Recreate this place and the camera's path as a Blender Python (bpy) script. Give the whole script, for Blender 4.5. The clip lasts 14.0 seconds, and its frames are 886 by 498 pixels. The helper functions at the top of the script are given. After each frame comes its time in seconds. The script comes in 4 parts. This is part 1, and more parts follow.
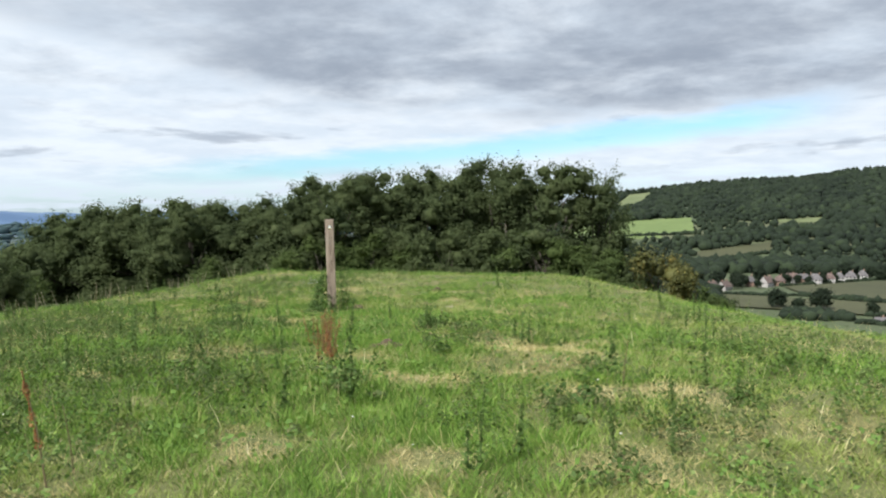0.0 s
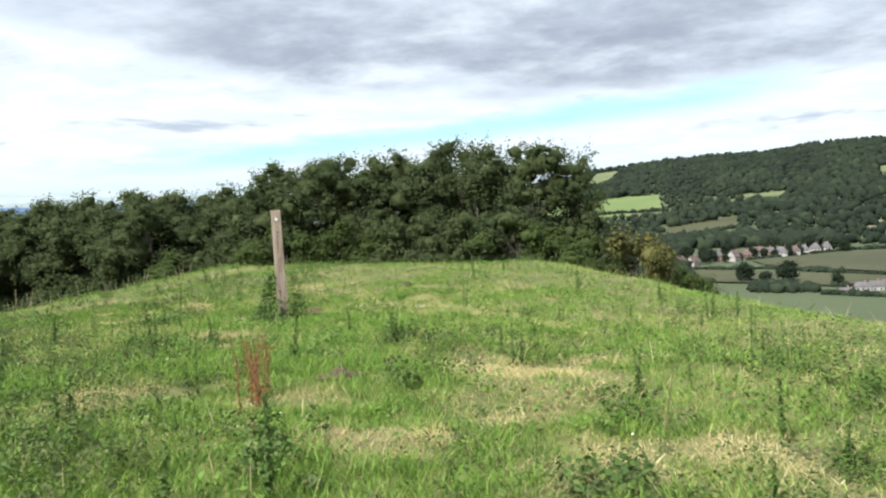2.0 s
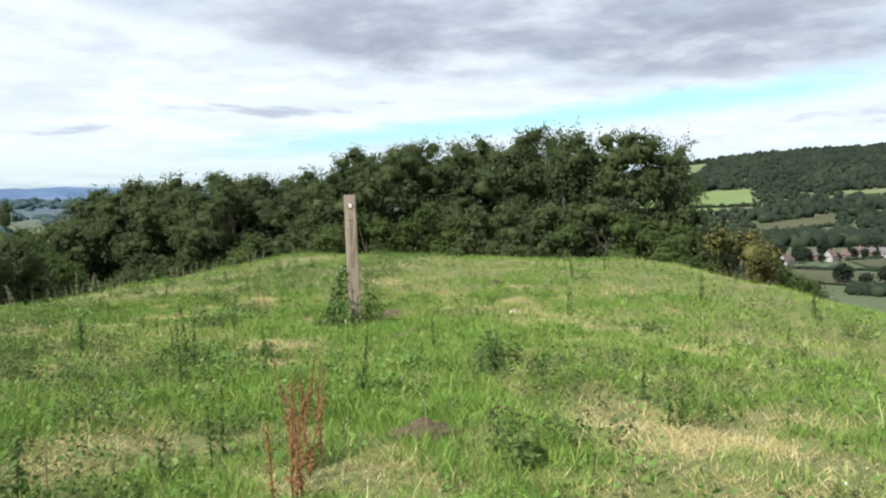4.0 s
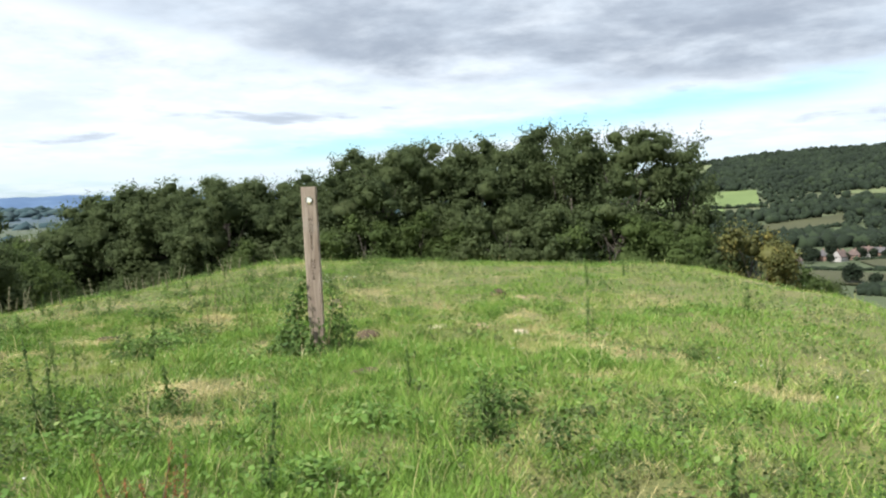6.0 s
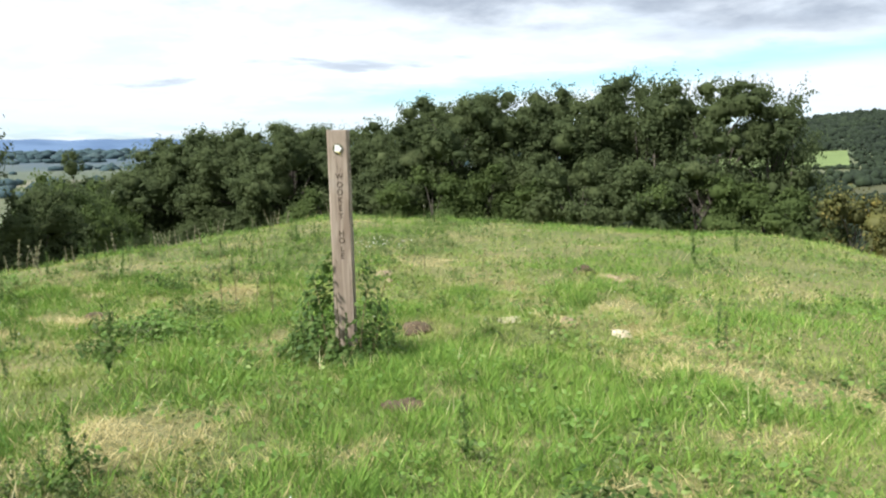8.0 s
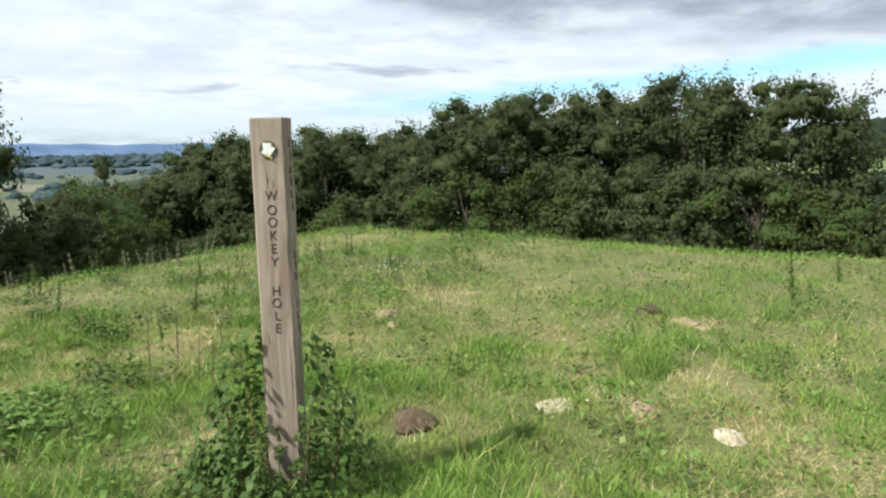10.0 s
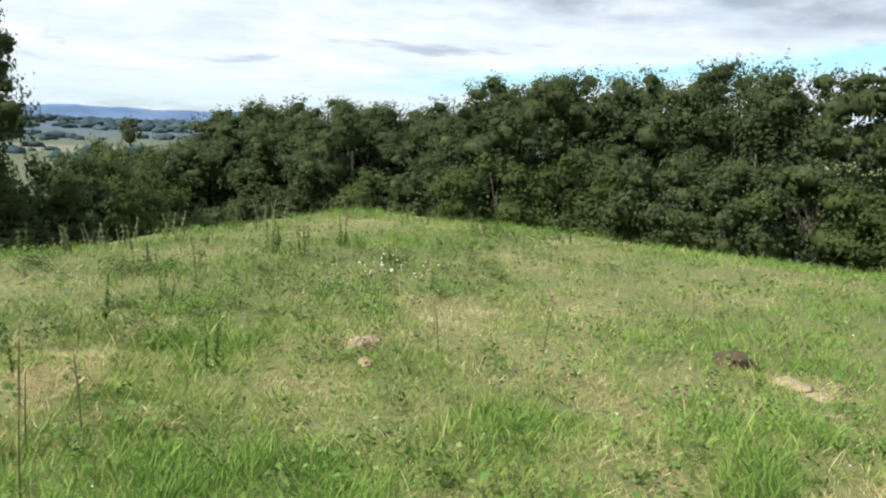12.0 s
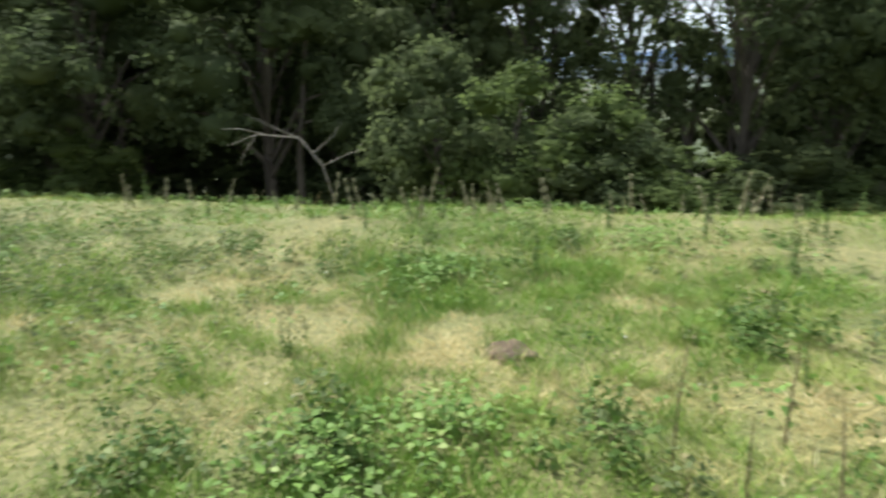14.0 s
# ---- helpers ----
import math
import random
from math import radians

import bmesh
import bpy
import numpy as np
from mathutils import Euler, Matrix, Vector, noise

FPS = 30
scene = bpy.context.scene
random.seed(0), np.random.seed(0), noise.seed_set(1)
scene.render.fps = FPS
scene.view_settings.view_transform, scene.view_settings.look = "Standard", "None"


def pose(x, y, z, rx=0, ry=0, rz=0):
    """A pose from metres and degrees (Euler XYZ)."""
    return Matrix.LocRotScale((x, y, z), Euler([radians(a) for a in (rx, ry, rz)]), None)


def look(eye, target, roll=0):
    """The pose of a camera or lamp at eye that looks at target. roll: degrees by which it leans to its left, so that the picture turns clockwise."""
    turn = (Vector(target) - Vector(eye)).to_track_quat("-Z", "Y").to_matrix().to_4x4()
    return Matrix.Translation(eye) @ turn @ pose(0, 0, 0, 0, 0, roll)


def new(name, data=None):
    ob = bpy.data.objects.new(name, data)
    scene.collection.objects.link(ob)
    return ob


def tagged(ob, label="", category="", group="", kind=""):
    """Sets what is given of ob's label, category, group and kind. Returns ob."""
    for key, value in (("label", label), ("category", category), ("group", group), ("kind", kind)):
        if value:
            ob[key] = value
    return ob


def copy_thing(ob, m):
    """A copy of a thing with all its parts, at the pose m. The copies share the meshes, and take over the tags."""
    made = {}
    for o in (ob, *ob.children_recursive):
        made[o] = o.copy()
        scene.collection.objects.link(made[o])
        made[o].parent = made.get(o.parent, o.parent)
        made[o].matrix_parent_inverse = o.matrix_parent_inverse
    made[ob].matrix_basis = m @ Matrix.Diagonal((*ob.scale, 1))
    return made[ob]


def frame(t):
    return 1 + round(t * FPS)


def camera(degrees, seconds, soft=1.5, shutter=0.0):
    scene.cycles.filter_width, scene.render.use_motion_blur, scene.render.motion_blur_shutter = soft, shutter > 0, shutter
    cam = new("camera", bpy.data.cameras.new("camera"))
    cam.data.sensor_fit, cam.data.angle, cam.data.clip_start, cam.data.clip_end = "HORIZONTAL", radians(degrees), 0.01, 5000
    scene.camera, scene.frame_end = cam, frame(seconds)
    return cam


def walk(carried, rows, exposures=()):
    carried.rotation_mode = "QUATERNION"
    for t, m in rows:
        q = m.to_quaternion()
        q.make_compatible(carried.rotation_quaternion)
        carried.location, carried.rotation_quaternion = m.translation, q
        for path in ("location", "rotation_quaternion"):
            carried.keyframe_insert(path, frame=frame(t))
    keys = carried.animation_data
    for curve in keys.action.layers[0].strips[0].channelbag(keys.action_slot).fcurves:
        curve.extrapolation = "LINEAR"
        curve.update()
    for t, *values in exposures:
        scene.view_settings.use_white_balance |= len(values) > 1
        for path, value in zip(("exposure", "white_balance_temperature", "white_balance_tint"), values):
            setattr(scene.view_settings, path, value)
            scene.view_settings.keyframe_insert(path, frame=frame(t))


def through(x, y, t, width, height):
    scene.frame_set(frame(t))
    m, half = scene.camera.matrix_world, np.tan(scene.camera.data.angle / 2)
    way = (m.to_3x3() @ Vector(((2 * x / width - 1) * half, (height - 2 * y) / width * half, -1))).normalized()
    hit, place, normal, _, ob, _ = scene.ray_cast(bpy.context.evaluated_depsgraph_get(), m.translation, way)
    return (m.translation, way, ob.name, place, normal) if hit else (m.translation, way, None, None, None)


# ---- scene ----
cam = camera(62.9, 14.0, soft=2.2, shutter=0.12)
PATH = [
    (0, (5.458, -11.915, 1.766), (4.917, -9.993, 1.65), -0.7),
    (0.5, (5.378, -11.429, 1.795), (4.771, -9.528, 1.675), -1.9),
    (1, (5.265, -10.996, 1.778), (4.813, -9.054, 1.623), 1.6),
    (1.5, (5.176, -10.523, 1.775), (4.801, -8.585, 1.455), -1.7),
    (2, (5.009, -10.121, 1.778), (4.545, -8.182, 1.615), -2.3),
    (2.5, (4.768, -9.695, 1.73), (4.387, -7.736, 1.607), 0.3),
    (3, (4.526, -9.236, 1.744), (3.808, -7.381, 1.541), -0.3),
    (3.2, (4.447, -9.08, 1.744), (3.754, -7.213, 1.555), -0.3),
    (5.3, (4.06, -7.125, 1.615), (3.368, -5.259, 1.42), -2.2),
    (5.5, (3.997, -6.939, 1.588), (3.238, -5.098, 1.401), -2.2),
    (6, (3.772, -6.402, 1.544), (3.086, -4.531, 1.368), -1.7),
    (6.5, (3.586, -5.931, 1.587), (2.612, -4.204, 1.326), -2.6),
    (7, (3.347, -5.455, 1.556), (2.47, -3.682, 1.266), 0.6),
    (7.5, (3.186, -4.945, 1.51), (2.432, -3.125, 1.164), -1.7),
    (8, (2.972, -4.434, 1.507), (2.117, -2.652, 1.203), -0.3),
    (8.2, (2.866, -4.243, 1.512), (2.054, -2.439, 1.217), 1.4),
    (10.3, (2.015, -2.093, 1.424), (1.062, -0.359, 1.133), -0.4),
    (10.5, (1.914, -1.903, 1.386), (1.003, -0.145, 1.1), 0.2),
    (11, (1.688, -1.385, 1.354), (0.871, 0.419, 1.071), -2.1),
    (11.5, (1.504, -0.909, 1.363), (0.333, 0.685, 1.066), -1.8),
    (12, (1.295, -0.434, 1.327), (0.284, 1.257, 0.984), 2.7),
    (12.5, (1.088, -0.019, 1.295), (-0.205, 1.458, 0.914), -1.7),
    (13, (0.766, 0.336, 1.238), (-0.801, 1.511, 0.835), 1.3),
    (13.3, (0.591, 0.488, 1.223), (-1.085, 1.501, 0.815), 3.4),
    (13.4, (0.517, 0.562, 1.204), (-1.229, 1.444, 0.788), 2.9),
    (13.5, (0.458, 0.591, 1.201), (-1.344, 1.347, 0.773), 2.4),
    (13.6, (0.492, 0.624, 1.213), (-1.381, 1.161, 0.76), 3.3),
    (13.7, (0.481, 0.662, 1.219), (-1.431, 0.996, 0.735), 0.1),
    (13.8, (0.396, 0.749, 1.224), (-1.54, 0.799, 0.724), -1.2),
    (13.9, (0.333, 0.751, 1.225), (-1.598, 0.624, 0.718), -1.9),
    (14, (0.305, 0.738, 1.239), (-1.59, 0.351, 0.73), -2.1),
]
walk(cam, [(t, look(eye, target, roll)) for t, eye, target, roll in PATH],
     exposures=((0, 0.42), (1, 0.48), (1.5, 0.66), (2, 0.70), (3, 0.60), (5.5, 0.62), (7.5, 0.84), (8.2, 0.76), (10.5, 0.52), (12.5, 0.62), (13.2, 0.72), (14, 1.05)))

# ---- world, sun, exposure ----
SUN_FROM = Vector((-0.32, -0.55, 0.77)).normalized()
world = bpy.data.worlds.new("sky_world")
scene.world = world
world.use_nodes = True


class Nodes:
    """A short way to write node trees."""

    def __init__(self, tree):
        self.tree = tree
        tree.nodes.clear()

    def add(self, kind, **inputs):
        n = self.tree.nodes.new(kind)
        for key, value in inputs.items():
            self.put(n, key.replace("_", " "), value)
        return n

    def put(self, n, key, value):
        socket = n.inputs[int(key[1:])] if key[0] == "i" and key[1:].isdigit() else n.inputs[key]
        if isinstance(value, bpy.types.NodeSocket):
            self.tree.links.new(value, socket)
        else:
            socket.default_value = value

    def math(self, op, a, b=0.0, c=0.0, clamp=False):
        n = self.add("ShaderNodeMath", i0=a, i1=b, i2=c)
        n.operation, n.use_clamp = op, clamp
        return n.outputs[0]

    def step(self, v, lo, hi):
        n = self.add("ShaderNodeMapRange", i0=v, i1=lo, i2=hi, i3=0.0, i4=1.0)
        n.interpolation_type = "SMOOTHSTEP"
        return n.outputs[0]

    def mix(self, f, a, b, how="MIX"):
        n = self.tree.nodes.new("ShaderNodeMix")
        n.data_type, n.blend_type = "RGBA", how
        for i, v in ((0, f), (6, a), (7, b)):
            if isinstance(v, bpy.types.NodeSocket):
                self.tree.links.new(v, n.inputs[i])
            else:
                n.inputs[i].default_value = v if i == 0 else (*v[:3], 1)
        return n.outputs[2]

    def noise(self, vector, scale, detail=4.0, rough=0.55, warp=0.0):
        n = self.add("ShaderNodeTexNoise", Scale=scale, Detail=detail, Roughness=rough, Distortion=warp)
        if vector is not None:
            self.put(n, "Vector", vector)
        return n.outputs["Fac"]


def make_sky():
    k = Nodes(world.node_tree)
    d = k.add("ShaderNodeTexCoord").outputs["Generated"]
    sep = k.add("ShaderNodeSeparateXYZ", Vector=d)
    x, y, z = sep.outputs
    az = k.math("MULTIPLY", k.math("ARCTAN2", x, y), 57.2958)
    el = k.math("MULTIPLY", k.math("ARCSINE", z), 57.2958)
    up = k.math("ADD", k.math("MAXIMUM", z, 0.0), 0.13)
    flat = k.add("ShaderNodeCombineXYZ", X=k.math("DIVIDE", x, up), Y=k.math("DIVIDE", y, up), Z=0.0).outputs[0]
    big = k.noise(flat, 0.46, 6.0, 0.55, 0.15)
    fine = k.noise(flat, 2.0, 7.0, 0.6, 0.1)
    sky = k.add("ShaderNodeTexSky")
    sky.sky_type, sky.sun_disc = "NISHITA", False
    sky.sun_elevation = math.asin(SUN_FROM.z)
    sky.sun_rotation = math.atan2(SUN_FROM.x, SUN_FROM.y)
    blue = k.mix(1.0, sky.outputs[0], (SKY * 0.62, SKY * 1.0, SKY * 1.25), "MULTIPLY")
    # wobble of the cloud edges, in degrees
    wob = k.math("MULTIPLY", k.math("SUBTRACT", big, 0.5), 7.0)
    wob2 = k.math("MULTIPLY", k.math("SUBTRACT", fine, 0.5), 4.0)
    e = k.math("ADD", el, k.math("ADD", k.math("MULTIPLY", wob, 0.45), k.math("MULTIPLY", wob2, 0.7)))
    # the dark cloud bank: its lower edge climbs away to the left of azimuth -20, and it thins out there
    left = k.math("MULTIPLY", k.math("MAXIMUM", k.math("SUBTRACT", -22.0, az), 0.0), 0.24)
    low = k.math("ADD", 6.3, left)
    billow = k.noise(flat, 1.25, 8.0, 0.62, 0.15)
    mass = k.math("ADD", k.math("MULTIPLY", big, 0.75), k.math("MULTIPLY", billow, 0.85))
    depth = k.math("MULTIPLY", k.step(k.math("SUBTRACT", e, low), -0.4, 2.4), k.step(mass, 0.56, 0.96))
    depth = k.math("MULTIPLY", depth, k.step(k.math("ADD", az, wob), -72.0, -20.0))
    # thin grey veils between bright heads, and small flat clouds low over the plain
    thin = k.math("MULTIPLY", k.step(billow, 0.42, 0.68), k.step(e, 3.5, 9.0))
    thin = k.math("MULTIPLY", thin, k.step(k.math("ADD", az, wob), -74.0, -38.0))
    lane = k.add("ShaderNodeCombineXYZ", X=k.math("MULTIPLY", az, 0.11), Y=k.math("MULTIPLY", el, 0.62), Z=3.0).outputs[0]
    wisp = k.math("MULTIPLY", k.step(k.noise(lane, 1.0, 5.0, 0.55, 0.3), 0.56, 0.70), k.math("MULTIPLY", k.step(el, 2.2, 3.6), k.math("SUBTRACT", 1.0, k.step(el, 5.5, 8.5))))
    grey = k.math("MAXIMUM", depth, k.math("MAXIMUM", k.math("MULTIPLY", thin, 0.50), k.math("MULTIPLY", wisp, 0.62)))
    veil = k.mix(k.step(fine, 0.35, 0.65), (0.775, 0.88, 1.0), (0.925, 1.01, 1.10))
    cloud = k.mix(grey, veil, (0.365, 0.425, 0.52))
    # the open blue streak low over the wood
    mid = k.math("ADD", 5.5, k.math("MULTIPLY", az, 0.085))
    off = k.math("ABSOLUTE", k.math("SUBTRACT", k.math("ADD", el, k.math("MULTIPLY", wob2, 0.45)), mid))
    gap = k.math("SUBTRACT", 1.0, k.step(off, 0.0, 1.5))
    gap = k.math("MULTIPLY", gap, k.step(k.math("ADD", az, k.math("MULTIPLY", wob, 1.5)), -46.0, -26.0))
    gap = k.math("MULTIPLY", gap, k.math("SUBTRACT", 1.0, k.step(az, 5.0, 15.0)))
    far_gap = k.math("MULTIPLY", k.math("SUBTRACT", 1.0, k.step(el, 0.0, 3.4)), k.step(fine, 0.36, 0.62))
    gap = k.math("MAXIMUM", k.math("MULTIPLY", gap, 0.8), k.math("MULTIPLY", far_gap, 0.55))
    colour = k.mix(gap, cloud, blue)
    back = k.add("ShaderNodeBackground", Color=colour, Strength=CLOUD)
    k.tree.links.new(back.outputs[0], k.add("ShaderNodeOutputWorld").inputs[0])


SKY, CLOUD = 0.17, 0.72
make_sky()
sun = new("sun", bpy.data.lights.new("sun", "SUN"))
sun.data.energy, sun.data.angle, sun.data.color = 4.6, radians(1.5), (0.985, 0.975, 0.94)
sun.matrix_world = look(SUN_FROM * 50, (0, 0, 0))


# ---- materials ----
def material(name):
    m = bpy.data.materials.new(name)
    m.use_nodes = True
    return m, Nodes(m.node_tree)


def plain(name, a, b, scale=6.0, fine=40.0, rough=0.85, bump=0.3, depth=0.01, stretch=None):
    """Two colours mixed by a broad and a fine noise, with relief."""
    m, k = material(name)
    at = k.add("ShaderNodeTexCoord").outputs["Object"]
    if stretch:
        at = k.add("ShaderNodeMapping", Vector=at, Scale=stretch).outputs[0]
    broad, small = k.noise(at, scale, 5), k.noise(at, fine, 6)
    f = k.math("ADD", k.math("MULTIPLY", broad, 0.6), k.math("MULTIPLY", small, 0.4))
    colour = k.mix(k.step(f, 0.36, 0.64), a, b)
    bp = k.add("ShaderNodeBump", Strength=bump, Distance=depth, Height=small)
    s = k.add("ShaderNodeBsdfPrincipled", Base_Color=colour, Roughness=rough, Normal=bp.outputs[0])
    k.tree.links.new(s.outputs[0], k.add("ShaderNodeOutputMaterial").inputs[0])
    return m


def leafy(name, dark, light, accent, scale=0.5, through=0.3, accent_at=0.8, rough=0.65, spread=0.5):
    """Leaves or blades: colour varies from island to island and in broad drifts."""
    m, k = material(name)
    geo = k.add("ShaderNodeNewGeometry")
    rnd = geo.outputs["Random Per Island"]
    drift = k.noise(geo.outputs["Position"], scale, 4)
    f = k.math("ADD", k.math("MULTIPLY", rnd, spread), k.math("MULTIPLY", k.step(drift, 0.3, 0.7), 1 - spread))
    colour = k.mix(f, dark, light)
    colour = k.mix(k.step(k.math("FRACT", k.math("MULTIPLY", rnd, 7.31)), accent_at, 1.0), colour, accent)
    s = k.add("ShaderNodeBsdfPrincipled", Base_Color=colour, Roughness=rough, Specular_IOR_Level=0.22)
    t = k.add("ShaderNodeBsdfTranslucent", Color=colour)
    both = k.add("ShaderNodeMixShader", i0=through, i1=s.outputs[0], i2=t.outputs[0])
    k.tree.links.new(both.outputs[0], k.add("ShaderNodeOutputMaterial").inputs[0])
    return m


GRASS = leafy("grass_blades", (0.098, 0.148, 0.027), (0.345, 0.428, 0.102), (0.54, 0.49, 0.24), 3.0, 0.16, 0.86, 0.65, 0.68)
LUSH = leafy("lush_grass_blades", (0.052, 0.125, 0.018), (0.235, 0.380, 0.062), (0.35, 0.45, 0.11), 3.2, 0.16, 0.9, 0.65, 0.66)
STRAW = leafy("dry_grass_blades", (0.38, 0.31, 0.125), (0.68, 0.575, 0.29), (0.78, 0.70, 0.43), 1.5, 0.25, 0.85, 0.7)
OLIVE = leafy("olive_weed_leaves", (0.062, 0.088, 0.028), (0.125, 0.165, 0.055), (0.20, 0.18, 0.08), 3, 0.25, 0.86)
NETTLE = leafy("weed_leaves", (0.042, 0.086, 0.018), (0.105, 0.175, 0.036), (0.16, 0.20, 0.06), 3, 0.25)
DOCK = leafy("rusty_seed_heads", (0.15, 0.058, 0.024), (0.33, 0.135, 0.052), (0.42, 0.24, 0.09), 6, 0.15, 0.8, 0.8)
SEEDS = leafy("pale_seed_heads", (0.13, 0.14, 0.07), (0.30, 0.30, 0.17), (0.38, 0.32, 0.23), 6, 0.2, 0.8, 0.8)
LEAF = leafy("tree_leaves", (0.070, 0.096, 0.042), (0.114, 0.144, 0.058), (0.130, 0.160, 0.068), 0.3, 0.55, 0.88, 0.92, 0.28)
LEAF2 = leafy("hedge_leaves", (0.072, 0.105, 0.034), (0.122, 0.168, 0.052), (0.142, 0.185, 0.060), 0.4, 0.55, 0.85, 0.92, 0.28)
GOLD = leafy("yellowing_leaves", (0.06, 0.068, 0.022), (0.125, 0.125, 0.036), (0.22, 0.185, 0.05), 0.8, 0.25, 0.74)
# far leaves darker than foliage is: cloud shadow over the valley, put into the colour
FARLEAF = leafy("cloud_shaded_woodland", (0.009, 0.015, 0.009), (0.022, 0.033, 0.017), (0.028, 0.041, 0.020), 0.012, 0.0, 0.8, 0.95, 0.25)
PETAL = leafy("white_petals", (0.58, 0.58, 0.52), (0.75, 0.75, 0.69), (0.7, 0.66, 0.45), 3, 0.2)
BARK = plain("bark", (0.06, 0.05, 0.04), (0.13, 0.11, 0.085), 3, 30, 0.95, 0.6, 0.03, (1, 1, 0.25))
DEADWOOD = plain("bleached_dead_wood", (0.20, 0.18, 0.155), (0.36, 0.33, 0.28), 3, 30, 0.9, 0.4, 0.01)
STEM = plain("dry_stem", (0.10, 0.08, 0.04), (0.22, 0.17, 0.08), 8, 60, 0.9)
GREENSTEM = plain("green_stem", (0.06, 0.10, 0.03), (0.12, 0.16, 0.05), 8, 60, 0.8)
SOIL = plain("molehill_soil", (0.052, 0.035, 0.018), (0.130, 0.093, 0.052), 9, 50, 0.95, 0.8, 0.02)
STONE = plain("pale_limestone", (0.36, 0.295, 0.20), (0.60, 0.52, 0.385), 9, 45, 0.9, 0.6, 0.01)
TAN = plain("dry_earth", (0.20, 0.145, 0.085), (0.36, 0.28, 0.17), 9, 45, 0.95, 0.6, 0.01)
WHITEWALL = plain("white_render", (0.36, 0.335, 0.315), (0.48, 0.455, 0.43), 0.4, 3, 0.9, 0.1)
BRICKWALL = plain("warm_brick_wall", (0.24, 0.14, 0.10), (0.34, 0.22, 0.17), 0.5, 4, 0.9, 0.1)
ROOF = plain("clay_tile_roof", (0.085, 0.060, 0.052), (0.150, 0.105, 0.090), 0.6, 5, 0.9, 0.2)
SLATE = plain("slate_roof", (0.085, 0.078, 0.080), (0.145, 0.132, 0.130), 0.6, 5, 0.8, 0.2)
PANE = plain("dark_window", (0.03, 0.035, 0.04), (0.06, 0.065, 0.07), 1, 5, 0.15, 0.0)
CARVED = plain("carved_letter", (0.045, 0.028, 0.018), (0.10, 0.065, 0.04), 30, 200, 0.95, 0.3, 0.002)
DISC = plain("white_waymark", (0.78, 0.78, 0.74), (0.86, 0.86, 0.83), 30, 200, 0.45, 0.05, 0.001)
RIM = plain("tarnished_rim", (0.05, 0.05, 0.025), (0.16, 0.14, 0.06), 60, 200, 0.7, 0.2, 0.001)
YELLOW = plain("yellow_edge", (0.62, 0.50, 0.06), (0.75, 0.62, 0.12), 60, 200, 0.6, 0.1, 0.001)


def oak_material():
    """Weathered timber: long grain, pale face, splits."""
    m, k = material("weathered_oak")
    at = k.add("ShaderNodeTexCoord").outputs["Object"]
    long = k.add("ShaderNodeMapping", Vector=at, Scale=(14, 14, 0.9)).outputs[0]
    hair = k.add("ShaderNodeMapping", Vector=at, Scale=(90, 90, 2.2)).outputs[0]
    grain, fibre = k.noise(long, 1.6, 6, 0.6, 1.2), k.noise(hair, 1.5, 5)
    stain = k.noise(at, 3.0, 4)
    colour = k.mix(k.step(grain, 0.30, 0.70), (0.235, 0.172, 0.126), (0.42, 0.338, 0.264))
    colour = k.mix(k.math("MULTIPLY", k.step(fibre, 0.55, 0.75), 0.55), colour, (0.17, 0.115, 0.07))
    colour = k.mix(k.math("MULTIPLY", k.step(stain, 0.5, 0.75), 0.5), colour, (0.40, 0.36, 0.30))
    rel = k.math("ADD", k.math("MULTIPLY", grain, 0.6), k.math("MULTIPLY", fibre, 0.4))
    bp = k.add("ShaderNodeBump", Strength=0.5, Distance=0.004, Height=rel)
    s = k.add("ShaderNodeBsdfPrincipled", Base_Color=colour, Roughness=0.85, Normal=bp.outputs[0])
    k.tree.links.new(s.outputs[0], k.add("ShaderNodeOutputMaterial").inputs[0])
    return m


OAK = oak_material()


